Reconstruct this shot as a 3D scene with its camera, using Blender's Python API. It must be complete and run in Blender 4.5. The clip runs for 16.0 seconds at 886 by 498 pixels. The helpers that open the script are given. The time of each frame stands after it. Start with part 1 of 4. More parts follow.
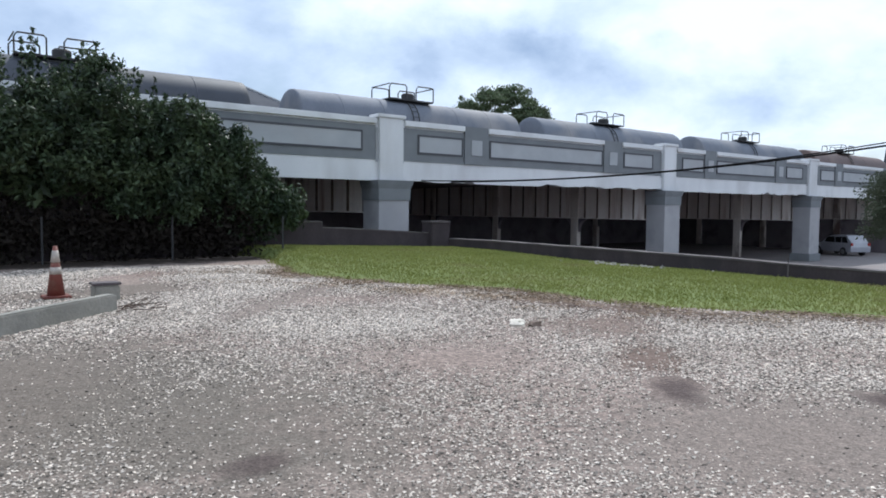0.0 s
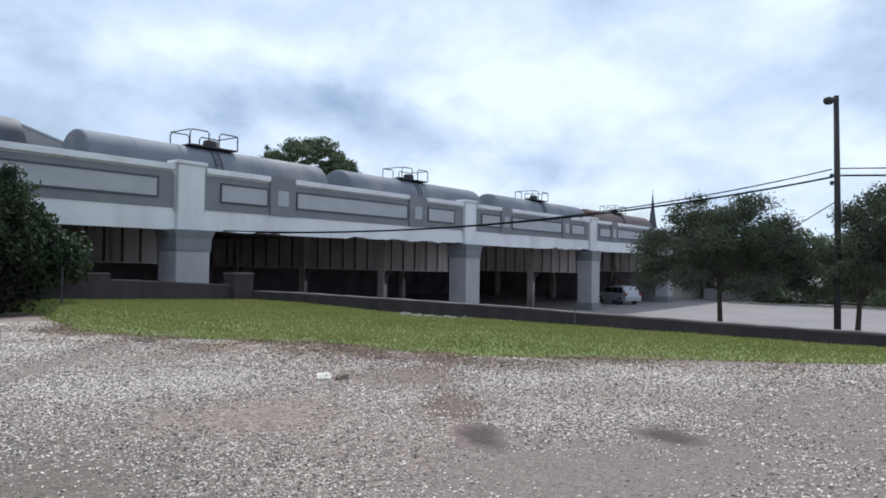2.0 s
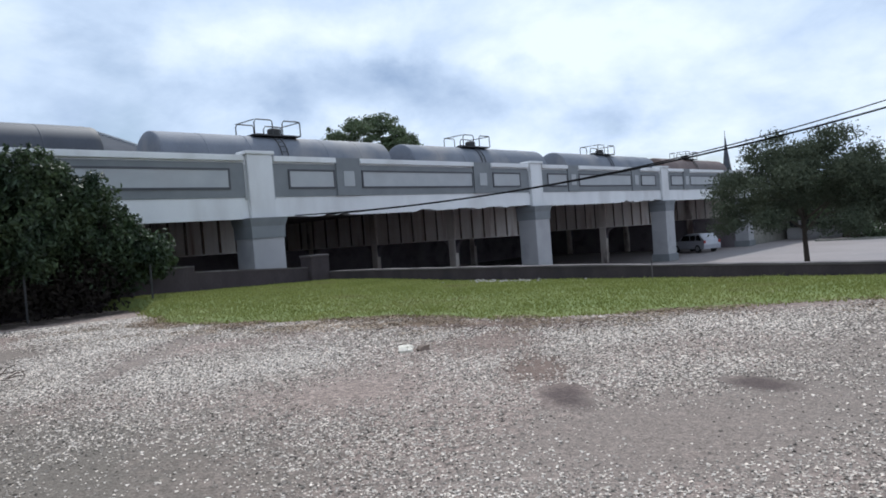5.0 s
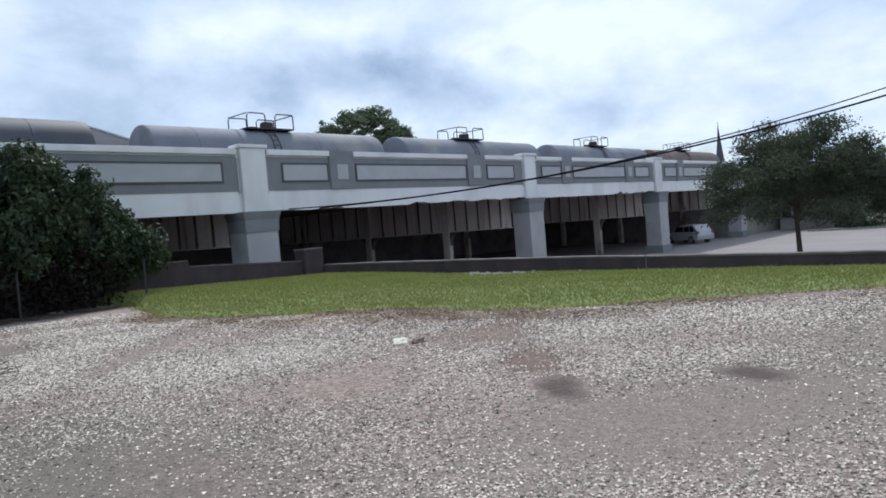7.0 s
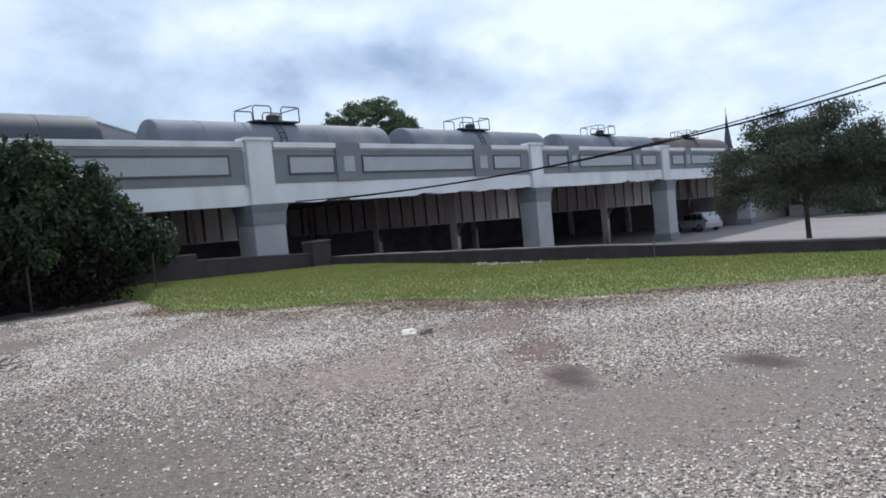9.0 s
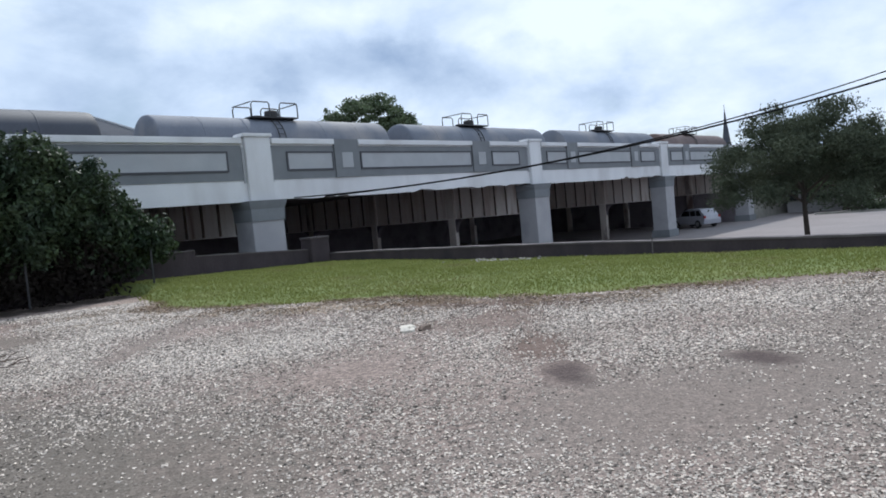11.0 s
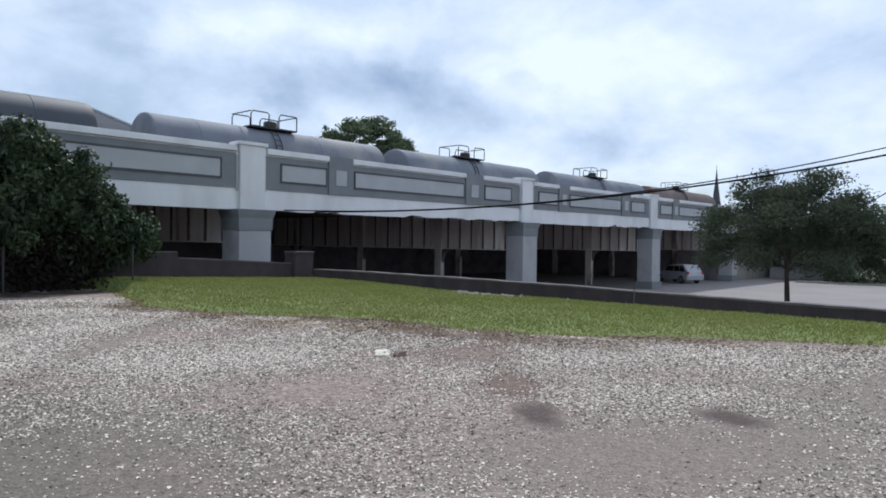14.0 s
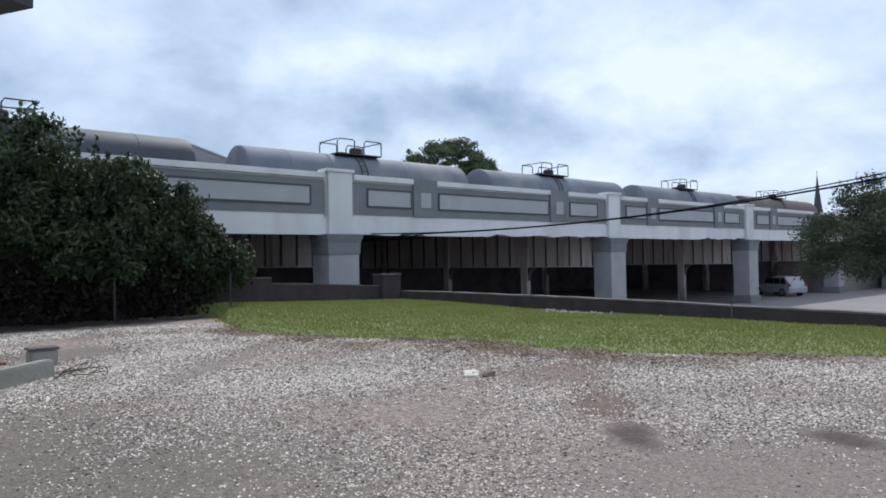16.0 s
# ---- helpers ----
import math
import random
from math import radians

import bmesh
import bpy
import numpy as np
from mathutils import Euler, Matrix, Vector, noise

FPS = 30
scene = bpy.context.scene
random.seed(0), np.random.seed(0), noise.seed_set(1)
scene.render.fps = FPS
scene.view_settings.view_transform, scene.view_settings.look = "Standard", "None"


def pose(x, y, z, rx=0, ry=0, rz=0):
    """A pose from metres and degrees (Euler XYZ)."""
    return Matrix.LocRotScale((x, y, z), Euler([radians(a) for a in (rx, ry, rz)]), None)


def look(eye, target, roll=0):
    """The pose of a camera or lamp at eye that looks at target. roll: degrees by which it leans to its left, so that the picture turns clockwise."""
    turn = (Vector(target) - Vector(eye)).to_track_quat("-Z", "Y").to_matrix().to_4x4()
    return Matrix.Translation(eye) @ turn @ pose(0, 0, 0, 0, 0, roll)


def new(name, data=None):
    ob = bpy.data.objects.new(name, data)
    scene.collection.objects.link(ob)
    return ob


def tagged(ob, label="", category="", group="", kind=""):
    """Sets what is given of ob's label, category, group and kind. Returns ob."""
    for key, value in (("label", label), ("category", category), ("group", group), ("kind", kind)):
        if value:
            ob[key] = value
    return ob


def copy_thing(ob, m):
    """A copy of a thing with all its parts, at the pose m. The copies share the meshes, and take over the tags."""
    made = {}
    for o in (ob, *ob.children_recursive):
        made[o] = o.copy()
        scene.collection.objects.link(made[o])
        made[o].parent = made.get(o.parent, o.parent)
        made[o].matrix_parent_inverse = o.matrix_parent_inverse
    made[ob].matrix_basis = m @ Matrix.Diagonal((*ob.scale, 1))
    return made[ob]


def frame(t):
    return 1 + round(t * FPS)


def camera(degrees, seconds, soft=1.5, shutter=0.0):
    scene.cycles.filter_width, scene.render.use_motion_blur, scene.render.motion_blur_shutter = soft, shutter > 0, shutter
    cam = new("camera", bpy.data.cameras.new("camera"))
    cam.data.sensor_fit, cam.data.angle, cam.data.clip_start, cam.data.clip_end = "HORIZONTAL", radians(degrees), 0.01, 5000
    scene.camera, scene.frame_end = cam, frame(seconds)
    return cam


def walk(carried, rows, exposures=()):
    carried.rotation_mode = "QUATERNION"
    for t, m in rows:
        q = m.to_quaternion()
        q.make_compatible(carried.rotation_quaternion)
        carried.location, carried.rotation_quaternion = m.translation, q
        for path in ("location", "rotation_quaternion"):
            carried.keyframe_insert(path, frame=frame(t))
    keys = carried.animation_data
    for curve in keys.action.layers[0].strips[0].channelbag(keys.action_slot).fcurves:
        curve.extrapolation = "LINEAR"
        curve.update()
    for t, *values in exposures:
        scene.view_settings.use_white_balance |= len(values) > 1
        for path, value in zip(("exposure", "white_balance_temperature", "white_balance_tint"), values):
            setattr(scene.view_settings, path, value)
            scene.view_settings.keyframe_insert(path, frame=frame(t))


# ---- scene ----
cam = camera(64.45, 16.0, soft=1.75)
PATH = [
    (0, -37.22, -3.24, -0.49),
    (0.5, -40.85, -1.01, 1.79),
    (1, -43.91, 2.29, 1.73),
    (1.5, -48.71, 1.25, 0.18),
    (2, -52.82, 1.17, -0.80),
    (2.5, -51.96, -0.14, -0.61),
    (3, -49.24, -0.71, 0.03),
    (5.5, -47.64, -1.56, 5.07),
    (6, -48.26, -2.11, 5.21),
    (6.5, -48.03, -1.90, 4.68),
    (7, -47.63, -1.95, 4.83),
    (7.5, -47.04, -1.84, 5.21),
    (8, -46.90, -1.46, 5.32),
    (8.5, -46.97, -2.38, 5.53),
    (11, -47.17, -2.97, 5.45),
    (11.5, -47.99, -2.65, 5.19),
    (12, -47.79, -2.62, 5.10),
    (12.5, -46.58, -1.37, 5.41),
    (13, -48.85, -1.11, 1.08),
    (13.5, -49.57, -0.77, -1.51),
    (14, -48.20, -0.65, -0.69),
    (14.5, -47.40, 0.83, -0.35),
    (15, -45.69, 1.68, 1.21),
    (15.5, -45.33, 0.52, 0.55),
    (16, -41.24, 0.97, 1.03)]
walk(cam, [(t, pose(0, 0, 1.5, 90 + p, r, y)) for t, y, p, r in PATH], [(0, 0.08, 6000, 8), (0.6, 0.07, 6000, 8), (1.6, -0.06, 6000, 8), (12.4, -0.10, 6000, 8), (16, -0.15, 5950, 8)])

# ---- light: a half clouded summer sky, the sun high behind the viaduct ----
SUN_BEARING, SUN_HEIGHT = 44.0, 52.0
world = bpy.data.worlds.new("sky")
scene.world = world
world.use_nodes = True
wn, wl = world.node_tree.nodes, world.node_tree.links
wn.clear()


def wnode(kind, **values):
    n = wn.new(kind)
    for k, v in values.items():
        n.inputs[k].default_value = v
    return n


sky = wn.new("ShaderNodeTexSky")
sky.sky_type, sky.sun_disc = "NISHITA", False
sky.sun_elevation, sky.sun_rotation = radians(SUN_HEIGHT), radians(SUN_BEARING)
coord = wn.new("ShaderNodeTexCoord")
split = wn.new("ShaderNodeSeparateXYZ")
wl.new(coord.outputs["Generated"], split.inputs[0])
height = wn.new("ShaderNodeMath")
height.operation = "ADD"
height.inputs[1].default_value = 0.42
wl.new(split.outputs["Z"], height.inputs[0])
flat = wn.new("ShaderNodeVectorMath")
flat.operation = "DIVIDE"
wl.new(coord.outputs["Generated"], flat.inputs[0])
wl.new(height.outputs[0], flat.inputs[1])
place = wn.new("ShaderNodeMapping")
place.inputs["Location"].default_value = (27.362, 26.87, -4.434)
place.inputs["Scale"].default_value = (1.0, 1.0, 0.6)
wl.new(flat.outputs[0], place.inputs[0])
cloud = wnode("ShaderNodeTexNoise", Scale=1.7, Detail=10.0, Roughness=0.54, Distortion=0.2)
wl.new(place.outputs[0], cloud.inputs["Vector"])
puff = wnode("ShaderNodeTexNoise", Scale=2.8, Detail=10.0, Roughness=0.56, Distortion=0.15)
wl.new(place.outputs[0], puff.inputs["Vector"])
cover = wn.new("ShaderNodeValToRGB")
cover.color_ramp.elements[0].position, cover.color_ramp.elements[1].position = 0.26, 0.42
wl.new(cloud.outputs["Fac"], cover.inputs[0])


# cloud banks and lens edge darkening by bearing and height in degrees: half width, half height, lighter (+) or greyer
# (-)
# grey banks at bearings 8, 20 and 86 also imitate the lens's edge darkening
CLOUDS_AND_VIGNETTE = [(44.5, 11.0, 12, 3.2, -0.26), (35, 12.4, 9, 3.8, -0.20), (61.5, 8.8, 7, 2.2, -0.15), (31, 16.5, 8, 4, 0.16), (44, 16.5, 11, 3.2, 0.22), (57, 13.5, 11, 5, 0.18), (72, 12, 13, 7, 0.13),
               (20, 13, 10, 8, -0.10), (50, 22, 10, 3.5, -0.10), (67, 21, 8, 3, -0.16), (86, 15, 7, 7, -0.15), (54, 5, 24, 3.5, 0.10), (8, 13, 10, 9, -0.10)]


def wmath(op, *ins):
    n = wn.new("ShaderNodeMath")
    n.operation = op
    for sock, v in zip(n.inputs, ins):
        if isinstance(v, (int, float)):
            sock.default_value = v
        else:
            wl.new(v, sock)
    return n.outputs[0]


bearing_deg = wmath("MULTIPLY", wmath("ARCTAN2", split.outputs["X"], split.outputs["Y"]), 180 / math.pi)
height_deg = wmath("MULTIPLY", wmath("ARCSINE", split.outputs["Z"]), 180 / math.pi)
compass = wn.new("ShaderNodeCombineXYZ")
wl.new(bearing_deg, compass.inputs[0])
wl.new(height_deg, compass.inputs[1])
billow = wnode("ShaderNodeTexNoise", Scale=7.0, Detail=6.0, Roughness=0.6)
wl.new(coord.outputs["Generated"], billow.inputs["Vector"])
ragged_edge = wn.new("ShaderNodeVectorMath")
ragged_edge.operation = "MULTIPLY_ADD"
wl.new(billow.outputs["Color"], ragged_edge.inputs[0])
ragged_edge.inputs[1].default_value, ragged_edge.inputs[2].default_value = (14, 8, 0), (-7, -4, 0)
torn = wn.new("ShaderNodeVectorMath")
wl.new(compass.outputs[0], torn.inputs[0])
wl.new(ragged_edge.outputs[0], torn.inputs[1])
tone = wmath("ADD", wmath("MULTIPLY", wmath("SUBTRACT", puff.outputs["Fac"], 0.5), 1.1), 0.515)
for b_at, h_at, b_half, h_half, change in CLOUDS_AND_VIGNETTE:
    bank = wn.new("ShaderNodeMapping")
    bank.vector_type = "TEXTURE"
    bank.inputs["Location"].default_value, bank.inputs["Scale"].default_value = (b_at, h_at, 0), (b_half, h_half, 1)
    wl.new(torn.outputs[0], bank.inputs[0])
    fade = wn.new("ShaderNodeTexGradient")
    fade.gradient_type = "SPHERICAL"
    wl.new(bank.outputs[0], fade.inputs[0])
    tone = wmath("ADD", tone, wmath("MULTIPLY", fade.outputs["Fac"], change))
shade = wn.new("ShaderNodeValToRGB")
for e, (at, col) in zip((shade.color_ramp.elements[0], shade.color_ramp.elements.new(0.45), shade.color_ramp.elements[-1]), ((0.12, (4.3, 5.6, 7.9, 1)), (0.45, (8.2, 9.5, 11.5, 1)), (0.72, (11.7, 12.5, 13.4, 1)))):
    e.position, e.color = at, col
wl.new(tone, shade.inputs[0])
mixed = wn.new("ShaderNodeMix")
mixed.data_type = "RGBA"
wl.new(cover.outputs[0], mixed.inputs[0])
wl.new(sky.outputs[0], mixed.inputs[6])
wl.new(shade.outputs[0], mixed.inputs[7])
back = wn.new("ShaderNodeBackground")
back.inputs["Strength"].default_value = 0.085
wl.new(mixed.outputs[2], back.inputs[0])
wl.new(back.outputs[0], wn.new("ShaderNodeOutputWorld").inputs[0])

sun = new("sun", bpy.data.lights.new("sun", "SUN"))
sun.data.energy, sun.data.angle, sun.data.color = 3.0, radians(1.5), (1.0, 0.95, 0.88)
_b, _h = radians(SUN_BEARING), radians(SUN_HEIGHT)
sun.matrix_world = look((60 * math.sin(_b) * math.cos(_h), 60 * math.cos(_b) * math.cos(_h), 60 * math.sin(_h)), (0, 0, 0))

# ---- materials ----
def material(name, colors, scale=4.0, rough=0.8, bump=0.2, fine=40.0, metal=0.0, stain=None, stain_scale=0.7, stretch=(1, 1, 1), per_object=0.0, per_island=0.0, sheen=0.5, stain_at=(0.52, 0.68), tint_through=0.0, amp=0.12):
    m = bpy.data.materials.new(name)
    m.use_nodes = True
    n, l = m.node_tree.nodes, m.node_tree.links
    bsdf = n["Principled BSDF"]
    tc = n.new("ShaderNodeTexCoord")
    mp = n.new("ShaderNodeMapping")
    mp.inputs["Scale"].default_value = stretch
    geo = n.new("ShaderNodeNewGeometry")
    l.new(geo.outputs["Position"], mp.inputs[0])

    def tex(s, d):
        x = n.new("ShaderNodeTexNoise")
        x.inputs["Scale"].default_value, x.inputs["Detail"].default_value = s, d
        l.new(mp.outputs[0], x.inputs["Vector"])
        return x.outputs["Fac"]

    def mix(fac, a, b, kind="MIX"):
        x = n.new("ShaderNodeMix")
        x.data_type, x.blend_type = "RGBA", kind
        for sock, v in ((x.inputs[0], fac), (x.inputs[6], a), (x.inputs[7], b)):
            if isinstance(v, (int, float)):
                sock.default_value = v
            elif isinstance(v, tuple):
                sock.default_value = (*v, 1)
            else:
                l.new(v, sock)
        return x.outputs[2]

    def ramp(v, lo, hi):
        x = n.new("ShaderNodeMapRange")
        x.inputs["From Min"].default_value, x.inputs["From Max"].default_value = lo, hi
        l.new(v, x.inputs["Value"])
        return x.outputs[0]

    broad, grain = tex(scale, 5.0), tex(fine, 3.0)
    col = mix(ramp(broad, 0.3, 0.7), colors[0], colors[1])
    g = ramp(grain, 0.25, 0.75)
    gray = mix(g, (1 - amp,) * 3, (1 + amp * 0.8,) * 3)
    col = mix(1.0, col, gray, "MULTIPLY")
    if stain:
        col = mix(ramp(tex(stain_scale, 6.0), *stain_at), col, stain)
    if per_object:
        oi = n.new("ShaderNodeObjectInfo")
        v = n.new("ShaderNodeMapRange")
        v.inputs["To Min"].default_value, v.inputs["To Max"].default_value = 1 - per_object, 1 + per_object
        l.new(oi.outputs["Random"], v.inputs["Value"])
        col = mix(1.0, col, v.outputs[0], "MULTIPLY")
    if per_island:
        v = n.new("ShaderNodeMapRange")
        v.inputs["To Min"].default_value, v.inputs["To Max"].default_value = 1 - per_island, 1 + per_island
        l.new(geo.outputs["Random Per Island"], v.inputs["Value"])
        col = mix(1.0, col, v.outputs[0], "MULTIPLY")
    l.new(col, bsdf.inputs["Base Color"])
    bsdf.inputs["Roughness"].default_value, bsdf.inputs["Metallic"].default_value = rough, metal
    bsdf.inputs["Specular IOR Level"].default_value = sheen
    if bump:
        b = n.new("ShaderNodeBump")
        b.inputs["Strength"].default_value, b.inputs["Distance"].default_value = bump, 0.02
        l.new(grain, b.inputs["Height"])
        l.new(b.outputs[0], bsdf.inputs["Normal"])
    if tint_through:
        t = n.new("ShaderNodeBsdfTranslucent")
        l.new(col, t.inputs[0])
        s = n.new("ShaderNodeMixShader")
        s.inputs[0].default_value = tint_through
        l.new(bsdf.outputs[0], s.inputs[1])
        l.new(t.outputs[0], s.inputs[2])
        l.new(s.outputs[0], n["Material Output"].inputs[0])
    return m


WHITE = material("white_paint", ((0.66, 0.66, 0.67), (0.75, 0.75, 0.755)), 0.8, 0.7, 0.15, 30, stain=(0.57, 0.56, 0.56), stain_scale=0.5, stretch=(1, 1, 0.35), amp=0.035)
PALE = material("pale_grey_paint", ((0.36, 0.37, 0.385), (0.43, 0.44, 0.45)), 1.0, 0.75, 0.15, 30, stain=(0.38, 0.38, 0.39), stain_scale=0.7, amp=0.035)
GREY = material("grey_paint", ((0.17, 0.18, 0.19), (0.21, 0.22, 0.23)), 1.2, 0.75, 0.15, 30, amp=0.035)
DARKGREY = material("dark_grey_line", ((0.07, 0.07, 0.08), (0.09, 0.09, 0.10)), 1.2, 0.8, 0.1, 30)
SHAFT = material("pier_grey_paint", ((0.34, 0.335, 0.345), (0.40, 0.39, 0.40)), 0.9, 0.75, 0.15, 25, stain=(0.3, 0.3, 0.31), stain_scale=0.8, amp=0.035)
BEIGE = material("stained_beige_steel", ((0.92, 0.87, 0.82), (0.80, 0.72, 0.66)), 1.2, 0.7, 0.2, 20, stain=(0.34, 0.20, 0.15), stain_scale=0.8, stretch=(1, 1.9, 0.22), stain_at=(0.56, 0.78))
# soot colour, lifted and purpled to imitate lens haze in the dark underpass
HAZYSOOT = material("haze_tinted_sooty_concrete", ((0.125, 0.105, 0.115), (0.18, 0.155, 0.165)), 0.8, 0.9, 0.3, 12, stain=(0.08, 0.065, 0.072))
COLUMN = material("stained_column_paint", ((0.72, 0.66, 0.60), (0.58, 0.51, 0.46)), 1.4, 0.8, 0.2, 20, stain=(0.12, 0.08, 0.07), stretch=(1, 1, 0.4))
OLDWALL = material("weathered_dark_concrete", ((0.042, 0.031, 0.034), (0.064, 0.048, 0.052)), 1.6, 0.92, 0.4, 18, stain=(0.035, 0.028, 0.032), stain_scale=1.1, stretch=(1, 1, 0.5))
WALLTOP = material("worn_concrete_edge", ((0.14, 0.12, 0.12), (0.085, 0.07, 0.074)), 2.0, 0.9, 0.3, 20)
CONCRETE = material("concrete", ((0.30, 0.285, 0.25), (0.21, 0.20, 0.17)), 1.5, 0.9, 0.35, 22, stain=(0.2, 0.19, 0.17), stain_scale=1.2)
STREET = material("pale_road_concrete", ((0.225, 0.196, 0.190), (0.275, 0.243, 0.238)), 0.25, 0.9, 0.2, 8, stain=(0.22, 0.2, 0.2), stain_scale=0.12)
BLACKTANK = material("black_tank_paint", ((0.045, 0.05, 0.064), (0.065, 0.07, 0.088)), 0.5, 0.65, 0.05, 15, stain=(0.07, 0.068, 0.07), stain_scale=0.35, stretch=(1, 1, 0.6))
GREYTANK = material("dusty_grey_tank_paint", ((0.135, 0.148, 0.182), (0.19, 0.203, 0.235)), 0.5, 0.75, 0.05, 15, stain=(0.27, 0.26, 0.26), stain_scale=0.3, stretch=(1, 1, 0.6))
RUSTTANK = material("brown_tank_paint", ((0.10, 0.07, 0.065), (0.14, 0.09, 0.08)), 0.5, 0.6, 0.05, 15, stain=(0.18, 0.12, 0.1), stain_scale=0.4)
IRON = material("black_iron", ((0.02, 0.02, 0.022), (0.035, 0.033, 0.033)), 3, 0.6, 0.1, 30)
RUST = material("rusted_rail_steel", ((0.10, 0.07, 0.055), (0.14, 0.1, 0.08)), 3, 0.8, 0.1, 30)
BALLAST = material("track_ballast", ((0.20, 0.19, 0.18), (0.3, 0.28, 0.27)), 3, 0.95, 0.6, 20)
LEAF = material("dark_shrub_leaf", ((0.019, 0.036, 0.017), (0.070, 0.098, 0.044)), 1.1, 0.5, 0, 6, per_island=0.5, tint_through=0.22, sheen=0.4)
TREELEAF = material("street_tree_leaf", ((0.062, 0.075, 0.050), (0.098, 0.115, 0.075)), 0.8, 0.85, 0, 6, per_island=0.2, sheen=0.15, tint_through=0.25)
FARLEAF = material("far_tree_leaf", ((0.072, 0.10, 0.05), (0.11, 0.148, 0.072)), 0.5, 0.6, 0, 4, per_island=0.3, tint_through=0.25)
# near-black leaf colour that paints the deep shade low in the shrubs
SHADELEAF = material("near_black_shade_leaf", ((0.020, 0.016, 0.014), (0.032, 0.027, 0.022)), 2, 0.95, 0, 10, sheen=0.1)
DECKSIDE = material("grimy_deck_concrete", ((0.27, 0.225, 0.225), (0.36, 0.31, 0.31)), 0.6, 0.9, 0.3, 12, stain=(0.17, 0.13, 0.13))
CABLE = material("black_cable", ((0.012, 0.012, 0.013), (0.02, 0.02, 0.02)), 3, 0.95, 0, 30, sheen=0.05)
LITTER = material("dry_leaf_litter", ((0.16, 0.11, 0.08), (0.32, 0.25, 0.18)), 1.5, 0.9, 0, 10, per_island=0.5, sheen=0.1)
BARK = material("dark_bark", ((0.05, 0.04, 0.032), (0.08, 0.065, 0.05)), 6, 0.95, 0.6, 30, stretch=(1, 1, 0.2))
TURF = material("turf", ((0.125, 0.165, 0.042), (0.175, 0.205, 0.062)), 0.7, 0.95, 0.5, 25, stain=(0.16, 0.14, 0.06), stain_scale=0.55, stain_at=(0.6, 0.75))
BLADE = material("grass_blades", ((0.182, 0.206, 0.055), (0.250, 0.265, 0.086)), 0.5, 0.75, 0, 5, per_island=0.12, sheen=0.2, tint_through=0.3, stain=(0.20, 0.19, 0.075), stain_scale=0.5, stain_at=(0.58, 0.72))
STONE = material("limestone_gravel", ((0.40, 0.345, 0.295), (0.53, 0.465, 0.405)), 0.6, 0.8, 0.2, 40, per_island=0.88, sheen=0.2)
CONEORANGE = material("faded_orange_plastic", ((0.20, 0.052, 0.036), (0.15, 0.046, 0.036)), 6, 0.6, 0.1, 40, stain=(0.2, 0.1, 0.07), stain_scale=5)
CONEWHITE = material("dirty_reflective_white", ((0.50, 0.45, 0.39), (0.34, 0.29, 0.25)), 8, 0.5, 0.1, 40)
WOODPOLE = material("weathered_pole_wood", ((0.028, 0.026, 0.027), (0.045, 0.041, 0.042)), 5, 0.9, 0.4, 30, stretch=(1, 1, 0.1))
BRICK = material("far_brown_brick", ((0.16, 0.10, 0.08), (0.22, 0.14, 0.11)), 0.5, 0.9, 0.2, 8, stain=(0.28, 0.17, 0.08), stain_scale=0.15)
STUCCO = material("far_pale_stucco", ((0.30, 0.28, 0.28), (0.40, 0.38, 0.38)), 0.4, 0.9, 0.2, 8)
ROOFMETAL = material("dark_roof_sheet", ((0.06, 0.065, 0.08), (0.09, 0.095, 0.11)), 0.6, 0.9, 0.1, 8, sheen=0.15)
CARWHITE = material("silver_car_paint", ((0.36, 0.36, 0.40), (0.42, 0.42, 0.46)), 2, 0.3, 0, 10)
GLASS = material("dark_car_glass", ((0.015, 0.017, 0.02), (0.02, 0.022, 0.025)), 2, 0.08, 0, 10)
TYRE = material("tyre_rubber", ((0.02, 0.02, 0.02), (0.03, 0.03, 0.03)), 8, 0.85, 0.1, 40)
RIM = material("wheel_alloy", ((0.35, 0.35, 0.36), (0.4, 0.4, 0.41)), 4, 0.35, 0, 20, metal=0.8)
LAMPRED = material("tail_lamp_red", ((0.3, 0.02, 0.02), (0.35, 0.03, 0.02)), 4, 0.25, 0, 20)
LAMPCLEAR = material("headlight_lens", ((0.6, 0.6, 0.62), (0.7, 0.7, 0.7)), 4, 0.15, 0, 20)


